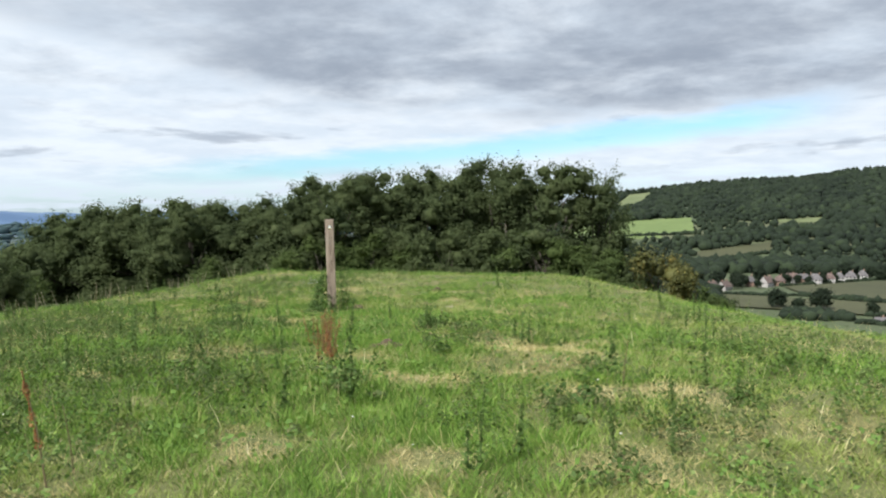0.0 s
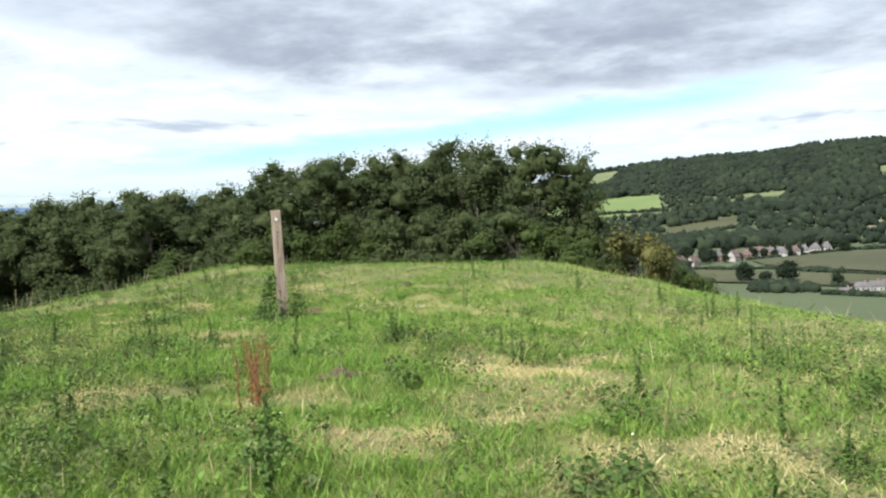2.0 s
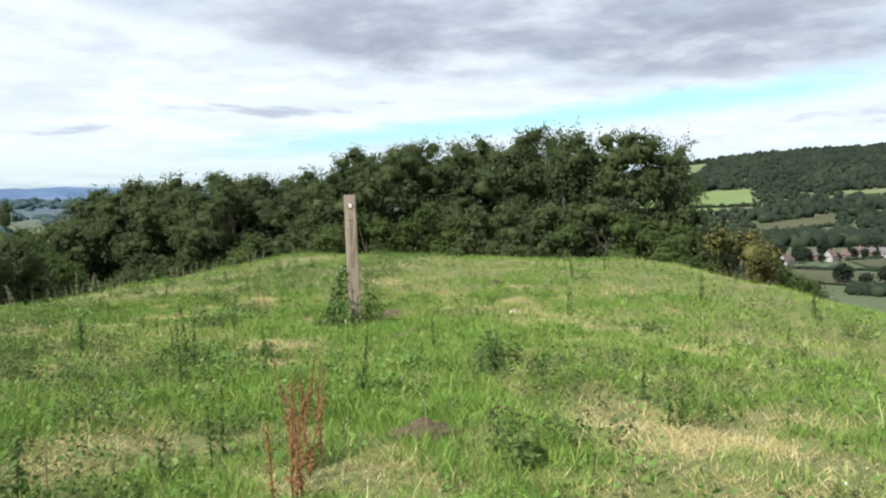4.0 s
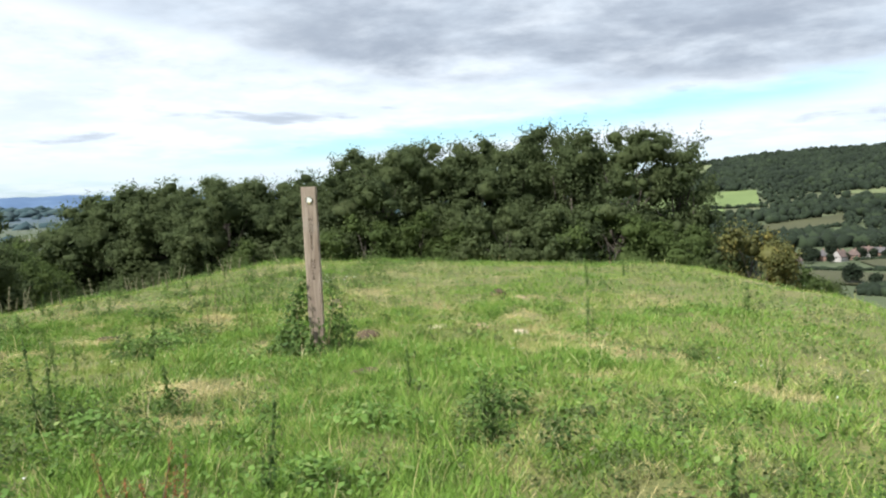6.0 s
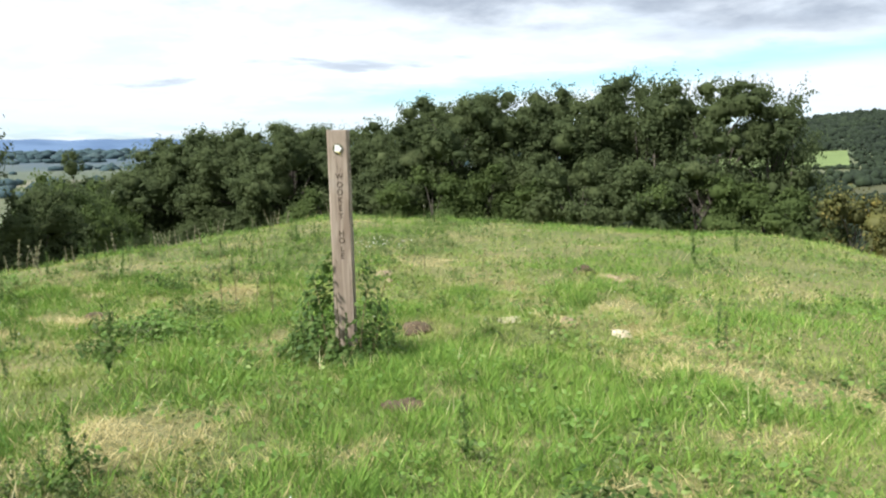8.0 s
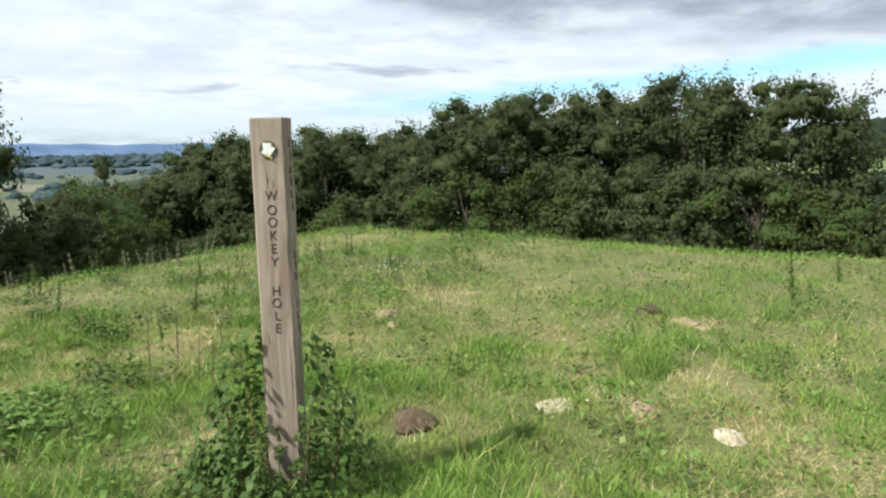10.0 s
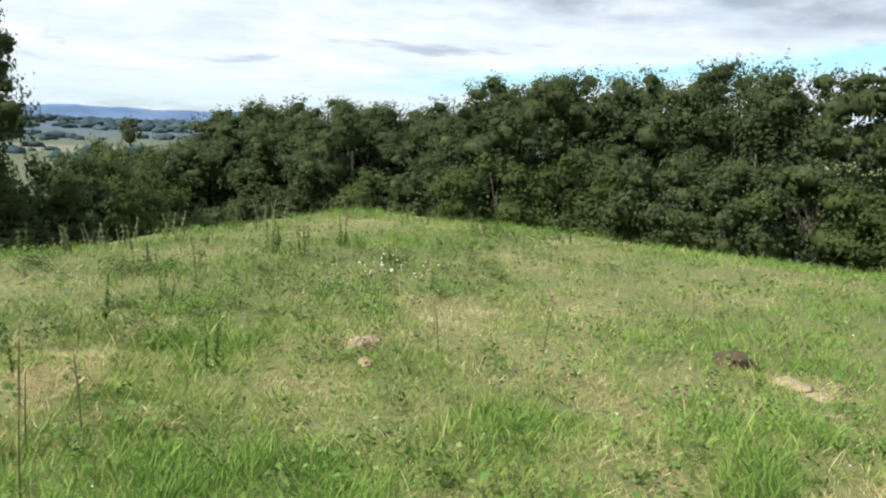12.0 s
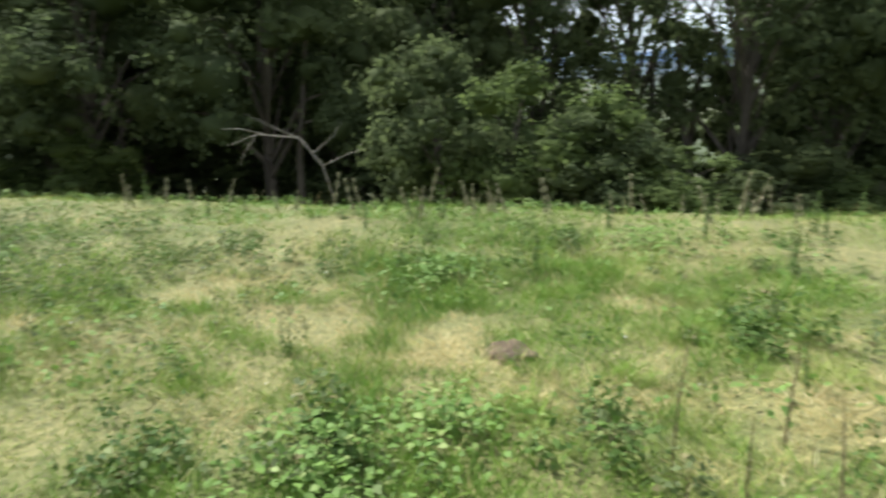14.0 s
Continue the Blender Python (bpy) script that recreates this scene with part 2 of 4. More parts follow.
def ground_material():
    """Thatch and soil near by, pasture and arable plots far off, tinted with haze."""
    m, k = material("pasture_ground")
    at = k.add("ShaderNodeNewGeometry").outputs["Position"]
    n = k.add("ShaderNodeVectorMath", i0=at)
    n.operation = "LENGTH"
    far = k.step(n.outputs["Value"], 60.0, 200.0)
    broad, fine = k.noise(at, 0.9, 5), k.noise(at, 26.0, 6)
    near = k.mix(k.step(broad, 0.38, 0.62), (0.105, 0.122, 0.032), (0.175, 0.165, 0.058))
    thatch = k.add("ShaderNodeAttribute")
    thatch.attribute_name = "straw"
    bare = k.step(k.math("ADD", thatch.outputs["Fac"], k.math("MULTIPLY", k.math("SUBTRACT", k.noise(at, 7.0, 5), 0.5), 2.2)), 0.10, 1.10)
    near = k.mix(k.math("MULTIPLY", bare, 0.42), near, (0.25, 0.215, 0.090))
    near = k.mix(k.math("MULTIPLY", k.step(fine, 0.42, 0.62), 0.75), near, (0.070, 0.080, 0.022))
    near = k.mix(k.math("MULTIPLY", k.step(k.noise(at, 70.0, 4), 0.58, 0.70), 0.45), near, (0.30, 0.28, 0.13))
    cells = k.add("ShaderNodeTexVoronoi", Vector=at, Scale=0.0035)
    pick = k.add("ShaderNodeSeparateColor", Color=cells.outputs["Color"]).outputs[0]
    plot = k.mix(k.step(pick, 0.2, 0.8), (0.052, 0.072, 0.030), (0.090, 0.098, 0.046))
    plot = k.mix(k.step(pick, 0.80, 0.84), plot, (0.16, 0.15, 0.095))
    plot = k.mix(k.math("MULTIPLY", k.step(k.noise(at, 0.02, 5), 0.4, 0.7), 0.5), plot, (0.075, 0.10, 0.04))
    # distance haze is mixed in as blue base colour past 900 m
    haze_far = k.step(n.outputs["Value"], 900.0, 2600.0)
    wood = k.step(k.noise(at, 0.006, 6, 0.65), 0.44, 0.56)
    plot = k.mix(k.math("MULTIPLY", wood, haze_far), plot, (0.045, 0.075, 0.075))
    plot = k.mix(k.math("MULTIPLY", haze_far, 0.70), plot, (0.040, 0.070, 0.115))
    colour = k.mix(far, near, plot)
    bp = k.add("ShaderNodeBump", Strength=0.6, Distance=0.03, Height=fine)
    s = k.add("ShaderNodeBsdfPrincipled", Base_Color=colour, Roughness=0.95, Normal=bp.outputs[0])
    k.tree.links.new(s.outputs[0], k.add("ShaderNodeOutputMaterial").inputs[0])
    return m


# ---- helpers of this scene ----
def np_mesh(name, verts, faces, mats):
    me = bpy.data.meshes.new(name)
    faces = np.asarray(faces, np.int32)
    count, side = faces.shape
    me.vertices.add(len(verts))
    me.vertices.foreach_set("co", np.asarray(verts, np.float32).ravel())
    me.loops.add(count * side)
    me.loops.foreach_set("vertex_index", faces.ravel())
    me.polygons.add(count)
    me.polygons.foreach_set("loop_start", np.arange(0, count * side, side, dtype=np.int32))
    me.update(calc_edges=True)
    me.validate()
    for m in mats if isinstance(mats, (list, tuple)) else [mats]:
        me.materials.append(m)
    return me


def part(name, data, mat, parent, label=""):
    """Links a bmesh or a mesh as one object under a thing or a part."""
    if isinstance(data, bmesh.types.BMesh):
        me = bpy.data.meshes.new(name)
        data.to_mesh(me)
        data.free()
        me.materials.append(mat)
        data = me
    ob = new(name, data)
    ob.parent = parent
    return tagged(ob, label)


def smooth(ob):
    ob.data.polygons.foreach_set("use_smooth", [True] * len(ob.data.polygons))
    return ob


def soft(d, w=0.5):
    return w * np.logaddexp(0, np.asarray(d, float) / w)


def ground_z(x, y):
    """The hilltop pasture, falling away on three sides into the valley, a plain and a ridge beyond."""
    x, y = np.asarray(x, float), np.asarray(y, float)
    west = np.clip(-x / 7, 0, 1)
    top = -0.33 + 0.36 * (1 - np.tanh((y + 2.0) / 4.5)) * (1 - 0.75 * west * west * (3 - 2 * west))
    left, right, ahead = 0.30 * soft(-7.3 - x), 0.34 * soft((x - 8.7 + 0.5 * y) / 1.12), 0.20 * soft(y - 10.4)
    hill = top - np.sqrt(left**2 + right**2 + ahead**2)
    hill = hill - 0.10 * soft(-y - 40, 5)
    r, az = np.hypot(x, y), np.degrees(np.arctan2(x, y))
    crest = np.interp(az, CREST_AZ, CREST_EL)
    rise = np.clip((r - 640) / 1210, 0, 1)
    ridge = rise * (52 + np.tan(np.radians(crest)) * 1850 - 9)
    valley = -52 + ridge * np.where(r > 1850, np.clip(1 - (r - 1850) / 1500, 0, 1), 1)
    valley = valley - 8 * np.clip((r - 1500) / 3000, 0, 1)
    return valley + soft(hill - valley, 2.5) - 0.0


CREST_AZ = (-180, -40, -14, -6, -1.2, 1.3, 5.0, 10.9, 14.6, 20.2, 40, 100, 150, 180)
CREST_EL = (-1.6, -1.6, -1.6, 0.2, 1.15, 1.4, 1.68, 2.0, 2.34, 2.69, 3.2, 2.5, -1.0, -1.6)


def lattice(x, y, scale, seed):
    """Smooth value noise from 0 to 1."""
    rng = np.random.default_rng(seed)
    table = rng.random((64, 64))
    u, v = np.asarray(x) / scale, np.asarray(y) / scale
    i, j = np.floor(u).astype(int), np.floor(v).astype(int)
    f, g = u - i, v - j
    f, g = f * f * (3 - 2 * f), g * g * (3 - 2 * g)
    t = lambda a, b: table[a % 64, b % 64]
    return (t(i, j) * (1 - f) + t(i + 1, j) * f) * (1 - g) + (t(i, j + 1) * (1 - f) + t(i + 1, j + 1) * f) * g


def bumps(x, y):
    """Tussocks and hoof marks."""
    return 0.10 * (lattice(x, y, 0.9, 3) - 0.5) + 0.05 * (lattice(x, y, 0.35, 4) - 0.5)


def pasture_z(x, y):
    near = np.clip(1.4 - np.hypot(x, y) / 40, 0, 1)
    return ground_z(x, y) + bumps(x, y) * near


def leaf_mesh(name, at, normal, size, mats, wide=0.55, rng=None, more=None):
    """A cloud of pointed leaves, one quad each."""
    rng = rng or np.random.default_rng(1)
    n = len(at)
    normal = normal / np.linalg.norm(normal, axis=1, keepdims=True)
    side = np.cross(normal, rng.normal(size=(n, 3)))
    side /= np.linalg.norm(side, axis=1, keepdims=True) + 1e-9
    other = np.cross(normal, side)
    s = np.asarray(size)[:, None]
    lift = normal * s * 0.12
    v = np.stack([at - side * s * 0.5, at + other * s * wide * 0.5 + lift, at + side * s * 0.5, at - other * s * wide * 0.5 + lift], 1).reshape(-1, 3)
    quads = np.arange(4 * n).reshape(-1, 4)
    if more is None:
        return np_mesh(name, v, quads, mats)
    return np_mesh(name, np.concatenate([v, more[0]]), np.concatenate([quads[:, [0, 1, 2]], quads[:, [0, 2, 3]], more[1] + 4 * n]), mats)


def tube(bm, points, radii, sides=6):
    """A tapered, bent limb through the points."""
    rings = []
    for i, p in enumerate(points):
        a = Vector(points[max(i - 1, 0)])
        b = Vector(points[min(i + 1, len(points) - 1)])
        q = (b - a).to_track_quat("Z", "Y")
        rings.append([bm.verts.new(Vector(p) + q @ Vector((math.cos(t) * radii[i], math.sin(t) * radii[i], 0))) for t in np.linspace(0, 2 * math.pi, sides, endpoint=False)])
    for r, s in zip(rings, rings[1:]):
        for j in range(sides):
            bm.faces.new((r[j], r[(j + 1) % sides], s[(j + 1) % sides], s[j]))
    bm.faces.new(rings[-1])
    bm.faces.new(rings[0][::-1])
    return bm


def again(kind, m):
    """A copy of a thing that already stands somewhere, at the pose and scale of m."""
    return copy_thing(kind, m @ Matrix.Diagonal((1 / kind.scale.x, 1 / kind.scale.y, 1 / kind.scale.z, 1)))


def place(x, y, turn=0.0, scale=1.0, sink=0.0, tall=1.0):
    z = float(pasture_z(x, y)) - sink
    return pose(x, y, z, 0, 0, turn) @ Matrix.Diagonal((scale, scale, scale * tall, 1))


# ---- the ground ----
def build_ground():
    radii = np.concatenate([np.linspace(0.02, 15, 110), 15 * (4950 / 15) ** (np.arange(1, 111) / 110)])
    turns = np.linspace(0, 2 * math.pi, 300, endpoint=False)
    r, a = np.meshgrid(radii, turns, indexing="ij")
    x, y = r * np.sin(a), r * np.cos(a)
    v = np.stack([x, y, pasture_z(x, y)], -1).reshape(-1, 3)
    i, j = np.meshgrid(np.arange(len(radii) - 1), np.arange(300), indexing="ij")
    k = (j + 1) % 300
    f = np.stack([i * 300 + j, i * 300 + k, (i + 1) * 300 + k, (i + 1) * 300 + j], -1).reshape(-1, 4)[:, ::-1]
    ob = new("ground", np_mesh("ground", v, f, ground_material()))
    smooth(ob)
    near = np.hypot(v[:, 0], v[:, 1]) < 16
    straw = np.zeros(len(v), np.float32)
    straw[near] = drift(v[near, 0], v[near, 1], DRY) - 0.7 * drift(v[near, 0], v[near, 1], GREEN)
    ob.data.attributes.new("straw", "FLOAT", "POINT").data.foreach_set("value", straw)
    tagged(ob, "rough green hilltop pasture falling into a valley", "ground", kind="structure")


# dry, trampled drifts and lush drifts of the sward: place and reach in metres
DRY = ((4.24, -4.03, 0.64), (2.33, 2.37, 1.1), (-2.81, -0.78, 1.09), (3.21, -8.33, 0.39), (5.49, -5.96, 0.48), (4.37, -8.38, 0.39), (5.07, -7.73, 0.39), (4.38, -3.77, 0.44), (2.72, 2.32, 0.92), (-2.52, -0.5, 0.88), (4.63, -5.03, 0.39), (3.48, -6.23, 0.39), (3.83, -3.63, 0.45), (4.98, -3.15, 0.49), (2.94, -5.19, 0.39), (-2.95, 0.08, 0.7), (-2.56, -1.33, 0.61), (3.16, 0.58, 0.53), (2.99, -0.28, 0.47), (-0.59, 5.66, 0.98), (1.04, 4.13, 0.82), (2.92, 4.98, 0.87), (3.75, -0.09, 0.48))
DRY += ((-0.04, -1.94, 0.44), (-2.35, -2.38, 0.56), (-1.83, 7.37, 0.74), (-0.56, 6.2, 0.62), (1.08, 4.67, 0.49), (-0.02, 7.24, 0.7), (-1.42, 2.64, 0.42), (-3.17, 1.94, 0.48), (-1.46, 4.91, 0.56), (-3.95, 1.12, 0.39), (-3.46, 1.22, 0.39), (-3.13, -0.87, 0.39), (-3.46, -1.59, 0.39), (-6.1, -1.62, 0.55), (-2.81, -0.15, 0.39), (-2.88, 0.91, 0.39), (-2.52, 1.75, 0.39), (-1.86, -1.29, 0.39), (-2.45, -1.41, 0.39), (-2.74, 1.6, 0.39), (-5.32, 3.09, 0.65), (-5.84, 8.49, 0.91), (-5.12, -1.37, 0.65))
GREEN = ((3.34, -6.78, 0.44), (4.61, -7.77, 0.39), (5.82, -3.01, 0.7), (7.16, -4.5, 0.61), (5.37, -2.78, 0.73), (1.35, -0.36, 0.96), (0.29, -6.85, 0.57), (0.2, -5.51, 0.66), (3.46, -5.49, 0.39), (3.5, -2.61, 0.53), (1.8, 0.05, 0.77), (2.19, -3.79, 0.48), (6.5, 2.27, 0.92), (1.42, -6.64, 0.39), (1.74, -5.55, 0.39), (2.71, -6.27, 0.39), (-0.62, -0.9, 0.53), (2.13, -1.27, 0.4), (-0.28, -2.54, 0.42), (2.63, -2.72, 0.39), (1.22, 5.91, 0.95), (0.97, -0.17, 0.51))
GREEN += ((0.29, -3.49, 0.39), (1.91, -2.28, 0.39), (-4.23, 8.52, 0.91), (2.16, 6.33, 0.61), (-0.54, 1.76, 0.39), (0.86, 2.78, 0.39), (-4.36, 5.27, 0.72), (-2.63, 2.98, 0.49), (-0.23, 2.92, 0.39), (1.41, 6.05, 0.6), (-4.38, -0.4, 0.39), (-4.05, -0.03, 0.39), (-3.4, -2.61, 0.4), (-1.73, -0.41, 0.39), (-5.79, 0.08, 0.49), (-6.47, 1.06, 0.55), (-4.46, 2.3, 0.4), (-2.16, 0.02, 0.39), (-4.25, 0.46, 0.39), (-3.6, 1.62, 0.39), (3.91, 3.08, 1.04), (-4.77, 4.33, 0.78))


def drift(x, y, spots):
    d = np.zeros_like(x)
    for a, b, r in spots:
        d = np.maximum(d, np.exp(-((x - a) ** 2 + (y - b) ** 2) / (r * r)))
    return d


def blades(x, y, tall, width, lean, rng, simple):
    """Bent blades of two faces each, or plain ones of one face, where the sward stays far off."""
    n = len(x)
    base = np.stack([x, y, pasture_z(x, y) - 0.02], -1)
    a, b = rng.random(n) * 2 * math.pi, rng.random(n) * 2 * math.pi
    flat = np.stack([np.cos(a), np.sin(a), 0 * a], -1) * (width * 0.5)[:, None]
    tip = np.stack([np.cos(b) * lean, np.sin(b) * lean, np.sqrt(np.clip(1 - lean**2, 0.03, 1))], -1) * tall[:, None]
    half = tip * 0.5
    half[:, 2] = tip[:, 2] * 0.66
    if simple:
        return np.stack([base - flat, base + flat, base + tip], 1).reshape(-1, 3), np.arange(3 * n).reshape(-1, 3)
    v = np.stack([base, base + half * 0.8 + flat, base + half * 0.8 - flat, base + tip], 1).reshape(-1, 3)
    k = 4 * np.arange(n)[:, None]
    return v, np.concatenate([k + [0, 1, 2], k + [1, 3, 2]])


def from_path(x, y):
    """Distance from the line walked."""
    ax, ay, bx, by = 5.4, -12.0, 0.3, 0.8
    t = np.clip(((x - ax) * (bx - ax) + (y - ay) * (by - ay)) / ((bx - ax) ** 2 + (by - ay) ** 2), 0, 1)
    return np.hypot(x - ax - t * (bx - ax), y - ay - t * (by - ay))


build_ground()


def build_grass():
    rng = np.random.default_rng(11)
    made = {"meadow_grass": [], "lush_grass": [], "dry_grass": []}
    for simple, n, low in ((False, 1150000, False), (True, 420000, False), (True, 3400000, True)):
        x, y = rng.uniform(-8.2, 9.8, n), rng.uniform(-12.2, 12.0, n)
        if low:
            # the short, close under-layer beside the line walked
            close = (np.minimum(from_path(x, y), np.hypot(x + 2.8, y - 0.4)) < 3.4) & (y > -10.6)
            x, y = x[close], y[close]
        far = from_path(x, y)
        ragged = lattice(x, y, 0.7, 31) + 0.5 * rng.random(len(x))
        keep = (x < 9.6 - 0.5 * y) & (np.minimum(x + 8.2, np.minimum(y + 12.2, 12.0 - y)) > 0.7 * ragged) & (rng.random(len(x)) < 1.05 - (np.minimum(far, np.hypot(x + 2.8, y - 0.4)) / 3.4) ** 2.5 if low else (far > 5.2) if simple else (far < 5.2) & (rng.random(n) < np.clip(1.15 - far / 9, 0, 1)))
        x, y, far = x[keep], y[keep], far[keep]
        # straw, lush and plain tufts lie in ragged patches a hand or two across
        fleck = 0.6 * lattice(x, y, 0.30, 26) + 0.4 * lattice(x, y, 0.11, 27) - 0.5
        fleck2 = 0.6 * lattice(x, y, 0.36, 28) + 0.4 * lattice(x, y, 0.13, 29) - 0.5
        clump = 0.6 * lattice(x, y, 0.24, 25) + 0.4 * lattice(x, y, 0.10, 30)
        loose = 0.55 * (rng.random(len(x)) - 0.5)
        dry = (0.30 + 0.16 * (y < -1.5)) * drift(x, y, DRY) + 0.55 * (lattice(x, y, 0.8, 21) - 0.5) + 1.0 * fleck + loose
        lush = 0.55 * drift(x, y, GREEN) + 0.8 * (lattice(x, y, 1.3, 23) - 0.5) + 1.0 * fleck2 + loose
        # the turf past the post is greener
        dry = dry - 0.13 * np.clip((x + 1.6) / 0.8, 0, 1) * np.clip((y - 0.8) / 1.2, 0, 1)
        straw = dry - 0.35 * lush > 0.25
        rich = ~straw & (lush > 0.10)
        stalk = ~straw & (rng.random(len(x)) < 0.006 + 0.02 * (dry > 0.1))
        rich, rest = rich & ~stalk, ~straw & ~rich & ~stalk
        big = 0.45 + 1.25 * clump**1.5
        wide = 0.85 + 0.05 * far if low else 1 + 0.05 * far if not simple else 1.6 + np.clip(far - 5, 0, 6) * 0.08

        for mask, name, lo, hi, w, lean in ((rest, "meadow_grass", 0.045, 0.130, 0.0050, 0.74), (rich, "lush_grass", 0.07, 0.17, 0.0056, 0.64), (straw, "dry_grass", 0.05, 0.14, 0.0044, 0.90), (stalk, "dry_grass", 0.16, 0.30, 0.0032, 0.55)):
            m = mask.nonzero()[0]
            tall = rng.uniform(lo, hi, len(m)) * big[m] * (0.7 if low else 1)
            made[name].append(blades(x[m], y[m], tall, rng.uniform(0.6, 1.25, len(m)) * w * wide[m], np.clip(rng.normal(lean, 0.16, len(m)), 0.05, 0.985), rng, simple))
    for name, mat, label in (("meadow_grass", GRASS, "short mixed green meadow grass on the hilltop"), ("lush_grass", LUSH, "tall lush bright green grass tussocks"), ("dry_grass", STRAW, "flattened straw-coloured dry grass among the green")):
        first = np.cumsum([0] + [len(v) for v, f in made[name]])
        ob = new(name, np_mesh(name, np.concatenate([v for v, f in made[name]]), np.concatenate([f + k for (v, f), k in zip(made[name], first)]), mat))
        tagged(ob, label, "grass", kind="stuff")


build_grass()


# ---- trees ----
def crown_mesh(name, seed, rx, rz, base, leaves, size, mat, heads=20, core=0.56):
    """A crown of rounded leafy heads: boughs on an uneven ellipsoid, each with smaller heads of its own."""
    rng = np.random.default_rng(seed)
    k = np.arange(heads) + 0.5
    up = 1 - 1.72 * k / heads
    turn = k * 2.39996 + rng.normal(size=heads) * 0.35
    flat = np.sqrt(np.clip(1 - up**2, 0, 1))
    d = np.stack([np.cos(turn) * flat, np.sin(turn) * flat, up + rng.normal(size=heads) * 0.08], -1)
    c = d * np.array([rx, rx, rz]) * rng.uniform(0.42, 0.80, (heads, 1))
    c[:, 2] += base + rz
    rad = rng.uniform(0.20, 0.42, heads) * rx
    of = np.repeat(np.arange(heads), 6)
    n = rng.normal(size=(len(of), 3)) * 0.75 + d[of] * 0.9 + np.array([0, 0, 0.25])
    n /= np.linalg.norm(n, axis=1, keepdims=True)
    c2 = c[of] + n * (rad[of] * rng.uniform(0.5, 1.2, len(of)))[:, None] * np.array([1.15, 1.15, 0.8])
    rad2 = rad[of] * rng.uniform(0.25, 0.62, len(of))
    ball_at, ball_r = np.concatenate([c, c2]), np.concatenate([rad, rad2])
    # leafy sprays all over the heads, some of them standing proud
    sprays = leaves // 9
    share = np.concatenate([rad**2 * 0.35, rad2**2])
    pick = rng.choice(len(ball_r), sprays, p=share / share.sum())
    n = rng.normal(size=(sprays, 3))
    n[:, 2] += 0.25
    n /= np.linalg.norm(n, axis=1, keepdims=True)
    proud = np.where(rng.random(sprays) < 0.14, rng.uniform(1.0, 1.18, sprays), rng.uniform(0.5, 1.1, sprays))
    end = ball_at[pick] + n * (ball_r[pick] * proud)[:, None] * np.array([1.2, 1.2, 0.72])
    # each spray is a twig with leaves along it, drooping or rising as it goes out
    of = np.arange(leaves) % sprays
    twig = n + rng.normal(size=(sprays, 3)) * 0.5
    along = rng.uniform(-1.6, 1.6, (leaves, 1))
    d = np.clip(rng.normal(size=(leaves, 3)), -1.4, 1.4) * np.array([1, 1, 0.6])
    at = end[of] + twig[of] * along * size + d * size * 0.85
    at[:, 2] = np.maximum(at[:, 2], 0.05 + 0.3 * rng.random(leaves))
    face = n[of] * 0.7 + d * 0.3 + rng.normal(size=(leaves, 3)) * 0.42 + np.array([0, 0, 0.5])
    s = size * rng.uniform(0.55, 1.4, leaves)
    # the close-packed inner foliage
    bm = bmesh.new()
    bmesh.ops.create_icosphere(bm, subdivisions=2, radius=1)
    bm.verts.ensure_lookup_table()
    ball, tri = np.array([v.co[:] for v in bm.verts]), np.array([[v.index for v in f.verts] for f in bm.faces])
    bm.free()
    some = np.arange(len(ball_r)) if core > 0.4 else np.arange(heads)
    mass = ball[None] * (core + 0.32 * (rng.random((len(some), len(ball), 1)) - 0.5)) * ball_r[some][:, None, None] * np.array([1.2, 1.2, 0.72]) + ball_at[some][:, None]
    mass[..., 2] = np.maximum(mass[..., 2], 0.0)
    faces = (tri[None] + np.arange(len(some))[:, None, None] * len(ball)).reshape(-1, 3)
    return leaf_mesh(name, at, face, s, mat, 0.72, rng, (mass.reshape(-1, 3), faces)), ball_at


def make_tree(seed, rx, rz, base, leaves, size, mat, label, name="tree", stems=1, group="", core=0.5):
    rng = random.Random(seed)
    root = tagged(new(name), label, "bush" if name == "bush" else "tree", group)
    mesh, lobes = crown_mesh("crown", seed, rx, rz, base, leaves, size, mat, 20 if rx > 3 else 12, core)
    part("crown", mesh, mat, root)
    OWN[root] = float(np.quantile([v.co.z for v in mesh.vertices], 0.992))
    top = base + rz * 1.3
    for s in range(stems):
        x, y = (rng.uniform(-0.3, 0.3) * rx * (s > 0) for _ in range(2))
        pts = [(x, y, -0.8), (x * 1.2 + rng.uniform(-0.2, 0.2), y * 1.2, top * 0.35), (x * 1.6 + rng.uniform(-0.3, 0.3), y * 1.6, top * 0.7), (x * 1.8, y * 1.8 + 0.1, top)]
        thick = 0.028 * top * (1.0 if s == 0 else 0.6)
        smooth(part("trunk", tube(bmesh.new(), pts, [thick * 1.25, thick, thick * 0.6, thick * 0.2], 8), BARK, root))
    for i in range(0, len(lobes), 9):
        c = Vector(lobes[i])
        z0 = max(0.5, c.z * 0.55)
        a = Vector((0, 0, z0))
        mid = a.lerp(c, 0.5) + Vector((0, 0, 0.15 * rx))
        part("limb", tube(bmesh.new(), [a, mid, c], [0.012 * top, 0.008 * top, 0.003 * top], 5), BARK, root)
    return root


